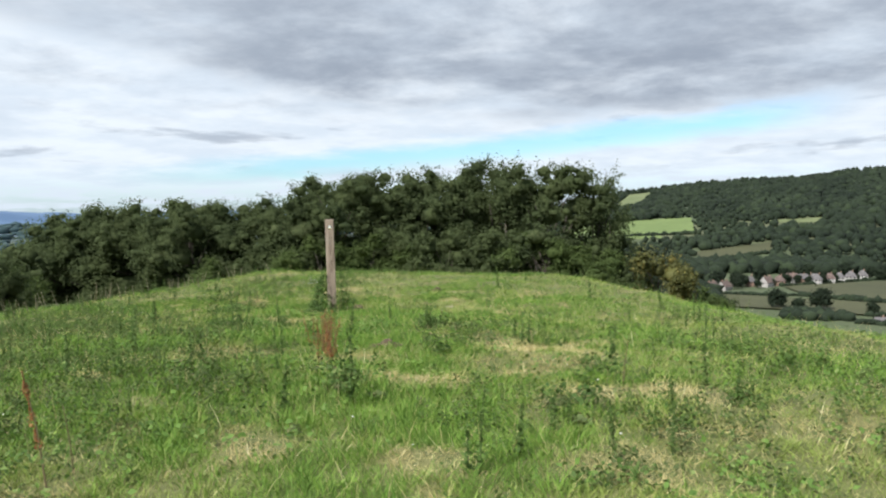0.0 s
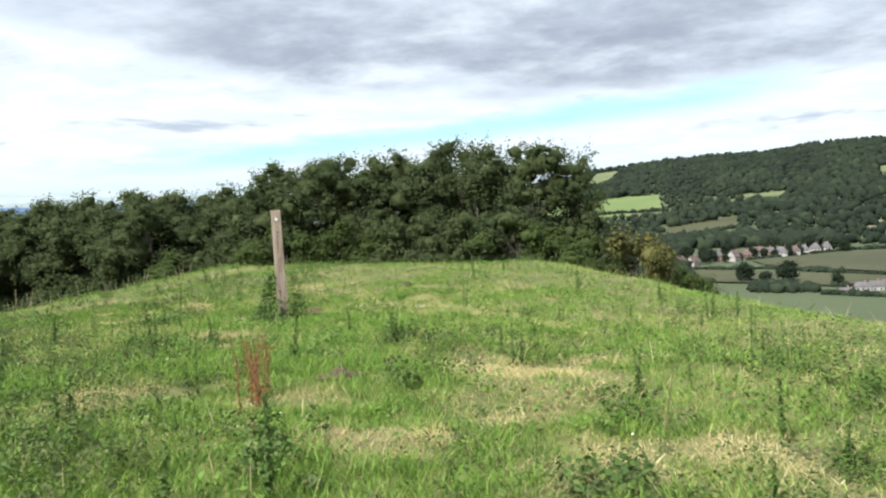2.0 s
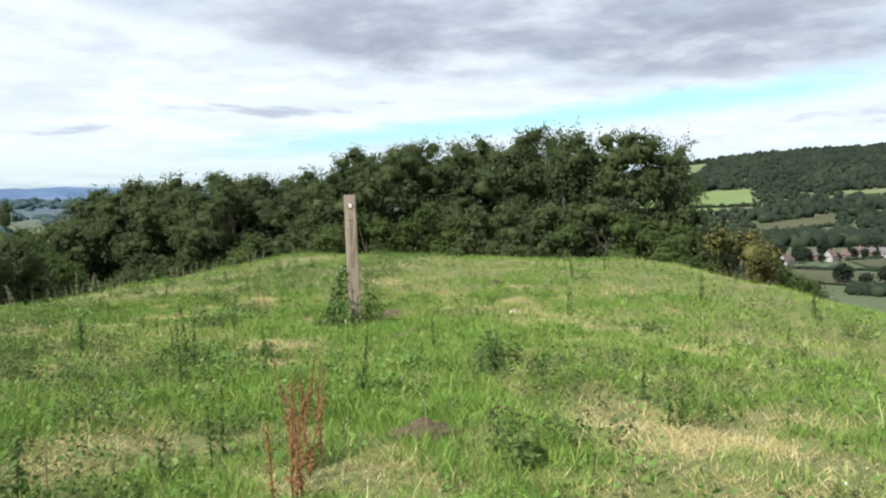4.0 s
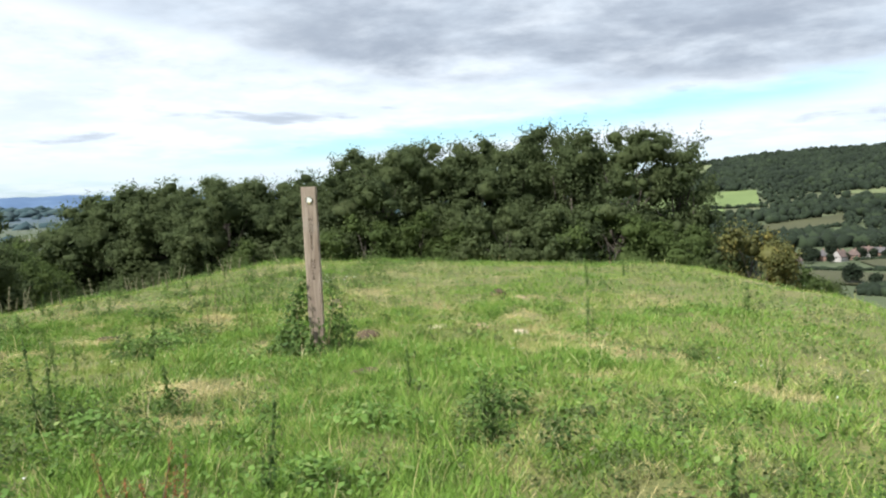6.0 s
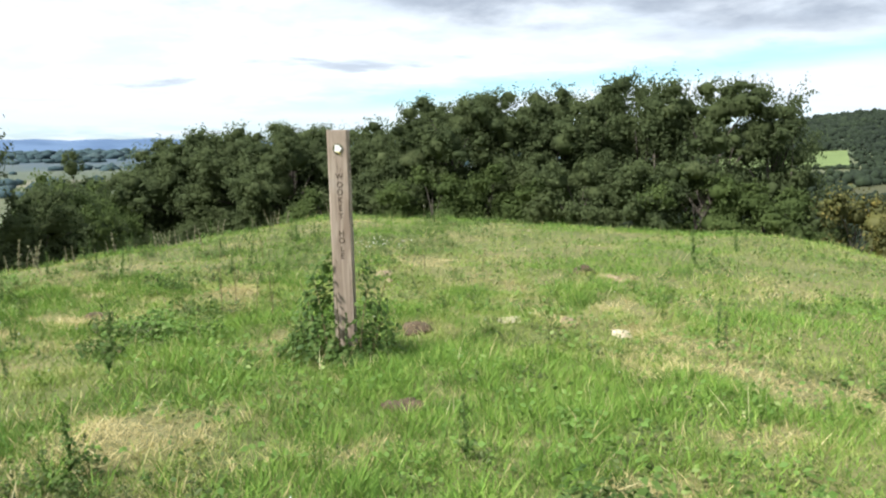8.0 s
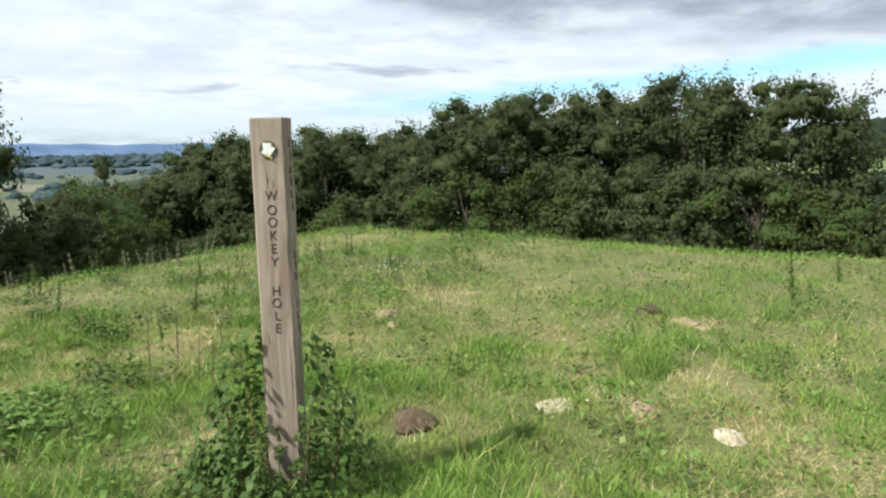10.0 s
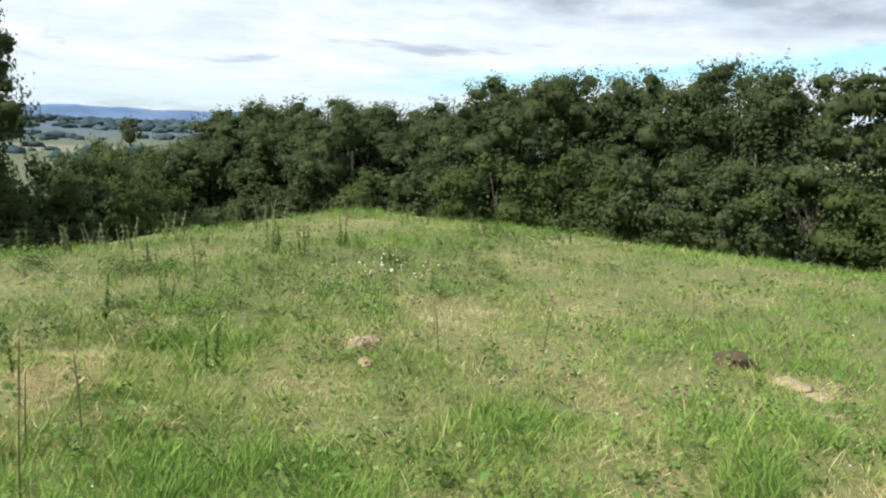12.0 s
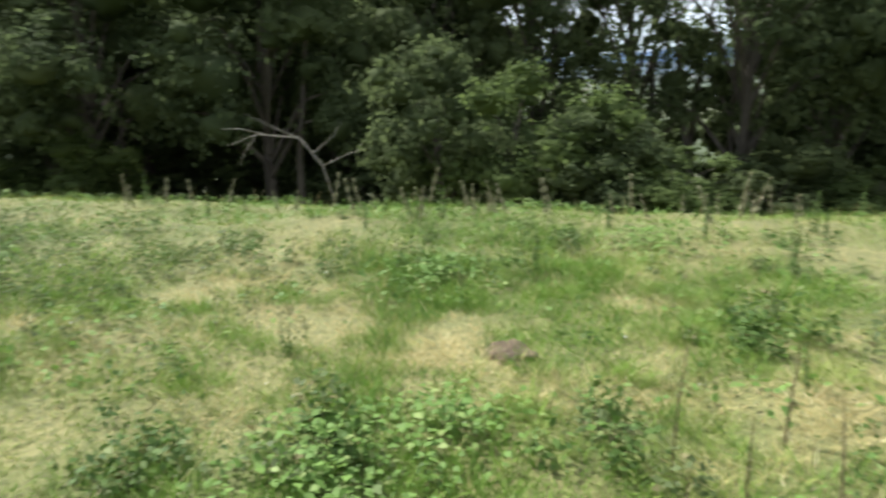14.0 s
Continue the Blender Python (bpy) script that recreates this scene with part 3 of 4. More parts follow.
OWN = {}
tree_kinds = [make_tree(40 + i, 3.6, 3.9, 0.9, 21000, 0.132, LEAF, "dark green broadleaf tree at the wood's edge", stems=2, group="wood below the hilltop") for i in range(4)]
bush_kinds = [make_tree(60 + i, 2.2, 1.9, -0.1, 8000, 0.12, LEAF2 if i < 1 else LEAF, "dense green thorn bush at the wood's edge", "bush", group="bushes at the wood's edge") for i in range(2)]
sparse_kind = make_tree(46, 3.6, 4.3, 1.2, 11000, 0.15, LEAF, "thin-crowned dark broadleaf tree with gaps of sky", stems=3, group="wood below the hilltop", core=0.25)
scrub_kind = make_tree(66, 2.2, 1.9, -0.1, 3500, 0.16, LEAF, "dark shaded scrub under the trees", "bush", group="scrub under the trees")
slender_kind = make_tree(49, 2.0, 4.3, 0.9, 6000, 0.15, LEAF, "slender dark tree standing above the bushes", core=0.6)
gold_bush = make_tree(70, 2.4, 2.6, 0.0, 8000, 0.15, GOLD, "rounded tree with yellowing leaves below the pasture")
used = set()


def plant(kinds, index, x, y, top, wide, turn, least=0.62):
    """Puts a tree at its place; its top reaches the given height."""
    kind = kinds[index % len(kinds)]
    z = float(ground_z(x, y)) - 0.2
    tall = (top - z) / OWN[kind]
    wide = max(wide, least * tall)
    m = pose(x, y, z, 0, 0, turn) @ Matrix.Diagonal((wide, wide, tall, 1))
    if kind not in used:
        used.add(kind)
        kind.matrix_basis = m
        return kind
    return again(kind, m)


TOP_X = (-66, -58, -50, -46, -42, -36, -32.3, -27, -24, -20, -17, -12, -9, -6, -3, -1.2, 0.1, 2.1, 3.6)
TOP_Z = (-2.0, -1.5, -0.8, 0.9, 2.1, 2.5, 2.65, 2.0, 2.7, 3.8, 4.9, 4.2, 4.7, 5.6, 5.0, 4.5, 3.5, 4.1, 3.0)


def build_wood_ahead():
    rng = random.Random(5)
    x, i = -49.0, 0
    while x < 1.2:
        y = 42 + rng.uniform(-1.6, 2.2)
        thin = [sparse_kind] if -6.5 < x < -0.5 and i % 2 else tree_kinds
        plant(thin, i, x, y, float(np.interp(x * 42 / y, TOP_X, TOP_Z)) + rng.uniform(-0.3, 0.2), rng.uniform(0.95, 1.2), rng.uniform(0, 360), 0.82)
        x += rng.uniform(2.9, 3.8)
        i += 1
    x = -49.0
    while x < 3.4:
        y = 37.0 + rng.uniform(-1.2, 1.2)
        base = float(ground_z(x, y))
        top = min(float(np.interp(x, TOP_X, TOP_Z)) * 0.35 - 2.0 + rng.uniform(-1.3, 1.2), base + 5.8)
        plant(bush_kinds, 0 if -19 < x < -9 else 1 if rng.random() < 0.7 else 0, x, y, top, rng.uniform(1.0, 1.4), rng.uniform(0, 360), 0.82)
        x += rng.uniform(2.4, 3.6)
        i += 1
    plant([sparse_kind], 0, 2.0, 42.3, 4.3, 0.66, 77)
    plant([gold_bush], 0, 6.3, 39.6, -1.5, 1.1, 30)
    for bx, by, top in ((3.2, 41.0, -0.2), (8.6, 43, -4.4), (10.4, 45, -5.4)):
        plant(bush_kinds, i, bx, by, top, 1.2, rng.uniform(0, 360))
        i += 1
    tagged(plant([slender_kind], 0, -54.5, 40.0, 0.3, 0.55, 200), "slender dark tree standing above the bushes", "tree")


def build_wood_left():
    rng = random.Random(8)
    i = 0
    for y in (-23.4, -19, -15, -11.4, -7.8, -4.4, -1.0, 2.2, 5.3, 7.9):
        x = -24 + rng.uniform(-1.4, 1.4)
        top = 7.0 + rng.uniform(-0.6, 0.6) if y < 7 else 5.0
        plant([sparse_kind] if y in (-1.0, 2.2, 5.3) else tree_kinds, i, x, y, top, rng.uniform(0.95, 1.15) if y < 7 else 0.72, rng.uniform(0, 360))
        i += 1
    for y in (-18, -13, -8):
        plant(tree_kinds, i, -18.5 + rng.uniform(-0.8, 0.8), y, 5.5 + rng.uniform(-0.5, 0.5), 0.95, rng.uniform(0, 360))
        i += 1
    for y in np.arange(-21.9, 13.5, 2.3):
        plant([scrub_kind], 0, -20.6 + rng.uniform(-0.7, 0.7), float(y), -1.2 + rng.uniform(-0.7, 0.6), rng.uniform(0.8, 1.05), rng.uniform(0, 360))
    for y in np.arange(-17, 9, 2.8):
        plant([scrub_kind], 0, -27.5 + rng.uniform(-0.8, 0.8), float(y), 0.2 + rng.uniform(-1.2, 0.8), rng.uniform(0.9, 1.2), rng.uniform(0, 360))
    plant(tree_kinds, 1, -33.0, 14.4, 6.2, 1.05, 40, 0.5)
    # a second row of trees closes the wood behind
    for y in (-21, -16.8, -13, -9.4, -6, 9.6):
        plant(tree_kinds, i, -29.5 + rng.uniform(-1, 1), y, 6.3 + rng.uniform(-0.6, 0.4) if y < 5 else 4.6, rng.uniform(1.0, 1.15), rng.uniform(0, 360))
        i += 1
    # thorn bushes on the near slope, and the low scrub that runs down to the wood ahead
    for x, y, top, wide in ((-13.28, -2.05, 1.5, 0.75), (-13.21, -0.6, 1.0, 0.85), (-13.32, 0.7, 0.2, 0.8), (-13.23, 2.2, -0.55, 0.72), (-17.3, -16.4, 0.6, 1.1), (-16.6, -13.2, -0.2, 0.9), (-27.5, 11.2, -0.4, 1.2), (-30.0, 14.0, -0.3, 1.2), 
                            (-25.81, 15.62, -0.6, 1.0), (-27.53, 18.4, -1.0, 1.1), (-30.75, 21.15, -1.6, 1.2), (-33.98, 23.91, -1.9, 1.2), (-37.25, 27.16, -2.0, 1.3), (-41.47, 29.84, -2.0, 1.3), (-45.69, 32.52, -1.8, 1.3), (-50.99, 36.11, -1.8, 1.4), (-56.29, 39.71, -2.4, 1.5), (-20.72, 8.4, -2.0, 1.0), (-22.03, 12.31, -1.9, 1.0)):
        plant(bush_kinds, i, x, y, top, wide, rng.uniform(0, 360))
        i += 1


build_wood_ahead()
build_wood_left()


def dead_branch():
    root = tagged(new("dead_branch"), "bleached bare dead branch leaning out of the wood", "branch")
    rng = random.Random(3)
    z = float(ground_z(-13.3, -4.05))
    main = [(-13.3, -4.05, z - 0.1), (-13.4, -4.45, -0.75), (-13.5, -4.95, -0.2), (-13.5, -5.85, -0.12), (-13.6, -6.55, -0.35)]
    smooth(part("bough", tube(bmesh.new(), main, [0.018, 0.015, 0.012, 0.008, 0.003], 7), DEADWOOD, root))
    for a, b in (((-13.4, -4.45, -0.75), (-13.3, -3.15, -0.32)), ((-13.35, -3.75, -0.5), (-13.3, -3.25, -0.1)), ((-13.5, -4.95, -0.2), (-13.5, -6.05, 0.3)), ((-13.5, -5.55, -0.15), (-13.5, -6.65, 0.0)), ((-13.5, -5.85, -0.12), (-13.6, -6.35, -0.75)), ((-13.5, -4.65, -0.5), (-13.6, -4.05, 0.1))):
        p, q = Vector(a), Vector(b)
        mid = p.lerp(q, 0.5) + Vector((0, rng.uniform(-0.1, 0.1), rng.uniform(-0.05, 0.1)))
        part("twig", tube(bmesh.new(), [p, mid, q], [0.010, 0.007, 0.003], 5), DEADWOOD, root)


dead_branch()


# ---- the signpost ----
FACE = 26.5


def signpost():
    root = tagged(new("signpost"), "weathered squared oak waymark post with carved lettering", "signpost")
    root.matrix_basis = pose(0.0215, 0.015, 0, 0, -0.9, FACE)
    w, top, foot = 0.152, 1.56, -0.5
    bm = bmesh.new()
    cuts = np.linspace(foot, top, 26)
    rng = random.Random(2)
    rings = []
    for z in cuts:
        c = 0.008
        e = lambda: rng.uniform(-0.0016, 0.0016)
        h, d = w / 2, 0.128
        outline = [(-h + c, 0), (h - c, 0), (h, c), (h, d - c), (h - c, d), (-h + c, d), (-h, d - c), (-h, c)]
        # worn, chipped arrises, deepest half way up
        worn = rng.choice((0, 0, 0.002, 0.004)) + 0.009 * math.exp(-((z - 0.98) / 0.05) ** 2)
        rings.append([bm.verts.new((x + e() - worn * (x > 0) * (y < 0.02), y + e() * (y > 0.01), z)) for x, y in outline])
    crown = [bm.verts.new((v.co.x * 0.97, 0.064 + (v.co.y - 0.064) * 0.97, top + 0.006)) for v in rings[-1]]
    rings.append(crown)
    for r, s in zip(rings, rings[1:]):
        for j in range(8):
            bm.faces.new((r[j], r[(j + 1) % 8], s[(j + 1) % 8], s[j]))
    bm.faces.new(crown)
    part("post", bm, OAK, root)
    # carved letters, one under another
    for ch, z in zip("WOOKEYHOLE", (1.236, 1.174, 1.121, 1.062, 1.004, 0.946, 0.817, 0.763, 0.704, 0.648)):
        data = bpy.data.curves.new("letter", "FONT")
        data.body, data.size, data.extrude, data.align_x = ch, 0.061, 0.0008, "CENTER"
        data.materials.append(CARVED)
        ob = new("letter", data)
        ob.parent = root
        ob.matrix_basis = pose(0.003, -0.0012, z - 0.023, 90, 0, 0) @ Matrix.Diagonal((0.82 if ch == "W" else 0.92, 1, 1, 1))
    for i, z in enumerate((1.46, 1.40, 1.345, 1.29, 1.235, 1.18, 0.97, 0.92, 0.87, 0.74, 0.69, 0.63)):
        bm = bmesh.new()
        for j in range(2 + i % 2):
            bmesh.ops.create_cube(bm, size=1, matrix=pose(0.0765, 0.072 + 0.004 * (i % 3), z - 0.014 + 0.016 * j, 8 * (i % 3) - 8) @ Matrix.Diagonal((0.002, 0.036 - 0.012 * ((i + j) % 2), 0.005, 1)))
        bmesh.ops.create_cube(bm, size=1, matrix=pose(0.0765, 0.058 + 0.022 * (i % 2), z, 6) @ Matrix.Diagonal((0.002, 0.005, 0.036, 1)))
        part("worn_letter", bm, CARVED, root, "worn carved mark")
    disc = bmesh.new()
    bmesh.ops.create_cone(disc, cap_ends=True, segments=32, radius1=0.038, radius2=0.036, depth=0.006, matrix=pose(0, -0.003, 1.431, 90, 0, 0))
    disc = part("waymark_disc", disc, RIM, root, "round tarnished waymark disc")
    # a pale arrow: a square with a pointed head, tipped to one side
    bm = bmesh.new()
    shape = [(-0.024, 0.034), (0.020, 0.030), (0.018, 0.016), (0.039, 0.004), (0.004, -0.039), (-0.034, -0.014), (-0.022, -0.002)]
    shape = [(x * 0.86, z * 0.86) for x, z in shape]
    front = [bm.verts.new((x, -0.0085, 1.431 + z)) for x, z in shape]
    back = [bm.verts.new((x, -0.0055, 1.431 + z)) for x, z in shape]
    bm.faces.new(front)
    for i in range(len(shape)):
        j = (i + 1) % len(shape)
        bm.faces.new((front[i], back[i], back[j], front[j]))
    part("arrow", bm, DISC, disc, "white arrow face")
    bm = bmesh.new()
    bmesh.ops.create_cube(bm, size=1, matrix=pose(0.004, -0.0095, 1.404, 0, 38, 0) @ Matrix.Diagonal((0.034, 0.002, 0.006, 1)))
    part("edge_strip", bm, YELLOW, disc, "yellow edge strip")
    for u, z0, z1, wd in ((-0.012, 1.27, 1.33, 0.004), (0.012, 1.255, 1.30, 0.003), (0.066, 0.2, 0.95, 0.0035), (-0.045, 0.55, 0.63, 0.003), (0.062, 1.0, 1.5, 0.002), (0.050, 0.15, 0.6, 0.003), (-0.03, 1.36, 1.39, 0.003)):
        bm = bmesh.new()
        tube(bm, [(u, 0.0, z0), (u + 0.004, -0.0006, (z0 + z1) / 2), (u - 0.002, 0.0, z1)], [0.0006, wd * 0.5, 0.0006], 6)
        part("split", bm, CARVED, root, "dark drying split")


signpost()


# ---- weeds ----
def weed_thing(kind, seed, tall, leaves, mat, stem_mat, label, spread=0.07, size=0.05, from_z=0.1, stems=1, category="weed"):
    rng = np.random.default_rng(seed)
    root = tagged(new(kind), label, category)
    for s in range(stems):
        a, r = rng.random() * 6.28, 0.05 * (s > 0) * (1 + 0.5 * s)
        x, y = math.cos(a) * r, math.sin(a) * r
        t = tall * rng.uniform(0.7, 1.0)
        lean = rng.normal(size=2) * (0.07 if mat is NETTLE else 0.16) * t
        pts = [(x, y, -0.05), (x + lean[0] * 0.4, y + lean[1] * 0.4, t * 0.5), (x + lean[0], y + lean[1], t)]
        part("stem", tube(bmesh.new(), pts, [0.006, 0.0045, 0.002], 5), stem_mat, root)
        n = leaves // stems
        if n == 0:
            continue
        z = from_z * t + (t - from_z * t) * rng.random(n) ** 0.9
        k = (z / t)[:, None]
        ang = rng.random(n) * 6.28
        out = np.stack([np.cos(ang), np.sin(ang), 0 * ang], -1)
        reach = spread * (1.05 - 0.6 * k) * (0.55 + 0.45 * np.sin(k * 26 + seed)) * rng.uniform(0.2, 1.0, (n, 1))
        at = np.concatenate([np.array([x, y]) + lean * k, z[:, None]], 1) + out * reach
        face = out * 0.6 + rng.normal(size=(n, 3)) * 0.4 + np.array([0, 0, 0.8])
        part("leaves" if mat is NETTLE else "seed_head", leaf_mesh("leaves", at, face, size * rng.uniform(0.5, 1.2, n) * (1.2 - 0.6 * k[:, 0]), mat, 0.5, rng), mat, root)
    return root


nettles = [weed_thing("nettle", 80 + i, 0.55, 210, NETTLE, GREENSTEM, "tall dark green nettle standing in the grass", 0.075, 0.044, 0.06, 1 + i % 2) for i in range(4)]
thin_dock = weed_thing("dock", 93, 0.66, 330, DOCK, STEM, "single thin rust-red dead dock stalk", 0.035, 0.024, 0.35, 1)
docks = [weed_thing("dock", 90 + i, 0.62, 1400, DOCK, STEM, "dead rust-red dock with dense seed heads", 0.06, 0.024, 0.08, 6) for i in range(2)]
plumes = [weed_thing("seeding_weed", 95 + i, 0.55, 360, SEEDS, STEM, "pale seeding weed stalk on the crest", 0.05, 0.040, 0.2) for i in range(3)]
stalks = [weed_thing("dry_stalk", 99 + i, 0.5, 0, SEEDS, STEM, "thin bare brown weed stalk", 0.02, 0.02, 0.6) for i in range(2)]


def rosette(seed, n, reach, size):
    """A ragged clump: several crowns of leaves that rise and spread unevenly."""
    rng = np.random.default_rng(seed)
    root = tagged(new("leafy_weed"), "ragged clump of broad dark green weed leaves", "weed")
    heads = 7
    hx, hy = rng.normal(size=heads) * reach * 0.62, rng.normal(size=heads) * reach * 0.62
    hz, hr = rng.uniform(0.05, 0.24, heads), rng.uniform(0.25, 0.5, heads) * reach
    for h in range(heads):
        m = n // heads
        ang, r, k = rng.random(m) * 6.28, hr[h] * np.sqrt(rng.random(m)), rng.random(m)
        at = np.stack([hx[h] + np.cos(ang) * r, hy[h] + np.sin(ang) * r, 0.02 + hz[h] * k * (1.1 - 0.6 * r / hr[h])], -1)
        face = np.stack([np.cos(ang), np.sin(ang), 0 * ang], -1) * 0.5 + rng.normal(size=(m, 3)) * 0.4 + np.array([0, 0, 0.9])
        mat = OLIVE if h % 3 == 2 else NETTLE
        part("leaves", leaf_mesh("leaves", at, face, size * rng.uniform(0.45, 1.3, m), mat, 0.6, rng), mat, root)
    return root


clumps = [rosette(110 + i, 420, 0.27, 0.042) for i in range(4)]


def scatter(kinds, spots, seed, lo=0.8, hi=1.15):
    rng = random.Random(seed)
    for i, (x, y) in enumerate(spots):
        s = rng.uniform(lo, hi)
        m = place(x, y, rng.uniform(0, 360), s, 0.0, rng.uniform(0.9, 1.1))
        kind = kinds[i % len(kinds)]
        if kind not in used:
            used.add(kind)
            kind.matrix_basis = m
        else:
            again(kind, m)


scatter(nettles, [(3.88, -3.09), (5.15, -4.89), (5.94, -5.66), (0.47, -5.76), (2.92, -7.24), (1.47, -6.24), (3.38, -7.08), (4.56, -8.28), (4.77, -7.94), (4.09, -3.72), (2.02, -3.87), (0.11, -3.27), (-1.3, -3.15), (4.25, 4.03), (-0.05, -5.17), (1.71, -5.14), (5.72, 2.32), (6.19, 0.05), (-0.86, -1.37), (2.57, 1.59), (0.34, -2.53), (2.61, -2.64), (1.81, 6.25), (-2.15, 2.53), (2.25, 7.94), (-4.41, 5.85), (-4.83, 2.13), (-4.79, 5.81), (-5.11, 6.24), (-4.4, 6.67), (-5.67, 1.68), (6.12, -4.04), (2.56, -2.55)], 31, 0.7, 1.1)
scatter(nettles, [(-0.16, -0.12), (0.14, -0.16), (-0.05, -0.25), (0.25, 0.0), (-0.28, 0.05), (-0.2, -0.3)], 32, 0.6, 0.95)
scatter([thin_dock], [(2.58, -9.04)], 38, 0.95, 1.0)
scatter(docks, [(2.51, -5.6), (1.87, -4.37), (2.36, -5.2)], 33, 0.62, 0.82)
rng_p = random.Random(71)
CREST = [(-6.75 + rng_p.gauss(0, 0.28), rng_p.uniform(-4.5, 9.5)) for _ in range(84)] + [(rng_p.uniform(-6.8, -1.5), 9.6 + rng_p.gauss(0, 0.3)) for _ in range(16)]
scatter(plumes, CREST[:70], 34, 0.42, 0.85)
scatter(nettles, CREST[70:], 36, 0.4, 0.8)
scatter(stalks, [(-1.87, 1.25), (-2.14, 1.05), (-1.48, 1.01), (-2.34, 1.48), (-1.93, 1.56), (-2.94, 2.17), (-1.22, 3.78), (-0.61, 4.2), (2.64, 1.05), (2.75, 1.7), (1.45, -5.98), (5.27, -5.78), (2.56, -8.84), (-4.37, 3.9), (-4.53, 3.61), (-4.21, 4.19), (0.1, 5.73)], 35, 0.7, 1.05)
scatter(clumps, [(5.11, -5.5), (4.97, -6.68), (6.81, -4.61), (1.88, -6.83), (5.34, -8.16), (3.21, -6.68), (3.47, -4.58), (1.9, -6.78), (3.05, -6.39), (2.46, -2.0), (-0.19, -3.05), (-2.15, -2.41), (3.01, -2.66), (2.56, -2.48), (-3.45, 1.76), (-1.8, -0.17), (-2.19, 0.84), (-1.69, -0.75), (-3.33, 1.56), (-4.79, 2.21), (-5.13, 4.21), (2.5, -1.77), (6.36, -3.43), (-4.64, -1.83), (-5.48, 0.51)], 37, 0.7, 1.15)


rng_w = random.Random(61)
scatter(nettles, [(rng_w.uniform(-3.5, 2.6), rng_w.uniform(-9.0, -1.5)) for _ in range(34)] + [(rng_w.uniform(3.6, 7.0), rng_w.uniform(-8.5, 1.0)) for _ in range(16)] + [(rng_w.uniform(-6.5, -2.5), rng_w.uniform(-2.5, 7.5)) for _ in range(18)], 62, 0.35, 0.75)


scatter(clumps, [(rng_w.uniform(-3.5, 3.0), rng_w.uniform(-8.5, -1.0)) for _ in range(26)] + [(rng_w.uniform(3.4, 6.8), rng_w.uniform(-8.0, 1.5)) for _ in range(12)] + [(rng_w.uniform(-6.3, -3.0), rng_w.uniform(-2.5, 7.0)) for _ in range(14)], 63, 0.35, 0.8)


def bramble():
    """The tangle of leaves round the foot of the post."""
    rng = np.random.default_rng(64)
    root = tagged(new("bramble"), "dark green bramble and nettle tangle round the post", "bush")
    n = 2300
    a, k = rng.random(n) * 6.28, rng.random(n)
    r = (0.14 + 0.30 * np.sqrt(rng.random(n))) * (1.1 - 0.6 * k)
    x, y = np.cos(a) * r * 1.15 - 0.06, np.sin(a) * r + 0.06
    keep = (np.abs(x) > 0.10) | (y < -0.02) | (y > 0.20)
    keep &= ~((np.abs(x) < 0.09) & (k > 0.55))
    x, y, k = x[keep], y[keep], k[keep]
    lobes = 0.55 + 0.45 * np.sin(a[keep] * 3 + 0.7)
    at = np.stack([x, y, pasture_z(x, y) + 0.03 + k * 0.75 * lobes], -1)
    face = np.stack([np.cos(a[keep]), np.sin(a[keep]), 0.9 + 0 * k], -1) + rng.normal(size=(len(x), 3)) * 0.45
    part("leaves", leaf_mesh("leaves", at, face, rng.uniform(0.03, 0.065, len(x)), NETTLE, 0.6, rng), NETTLE, root)
    for i in range(9):
        t = i * 0.7 + 0.2
        z = float(pasture_z(0, 0))
        p = Vector((math.cos(t) * 0.18, 0.06 + math.sin(t) * 0.2, z - 0.05))
        q = Vector((math.cos(t) * 0.33, 0.06 + math.sin(t) * 0.33, z + 0.35 + 0.3 * math.sin(i * 2.1) ** 2))
        part("cane", tube(bmesh.new(), [p, p.lerp(q, 0.55) + Vector((0, 0, 0.08)), q], [0.005, 0.004, 0.002], 5), STEM, root)


bramble()


def herbs():
    """Clover, plantain and other small leaves in the turf."""
    rng = np.random.default_rng(66)
    n = 90000
    x, y = rng.uniform(-8, 8.5, n), rng.uniform(-11.5, 11, n)
    keep = (lattice(x, y, 0.55, 67) + 0.6 * lattice(x, y, 0.17, 68) > 0.92) & (x < 8.4 - 0.5 * y)
    x, y = x[keep], y[keep]
    n = len(x)
    at = np.stack([x, y, pasture_z(x, y) + rng.uniform(0.02, 0.11, n)], -1)
    face = rng.normal(size=(n, 3)) * 0.5 + np.array([0, 0, 1.0])
    ob = new("meadow_herbs", leaf_mesh("meadow_herbs", at, face, rng.uniform(0.02, 0.055, n), HERB, 0.7, rng))
    tagged(ob, "low broad-leaved herbs and clover in the turf", "herbs", kind="stuff")


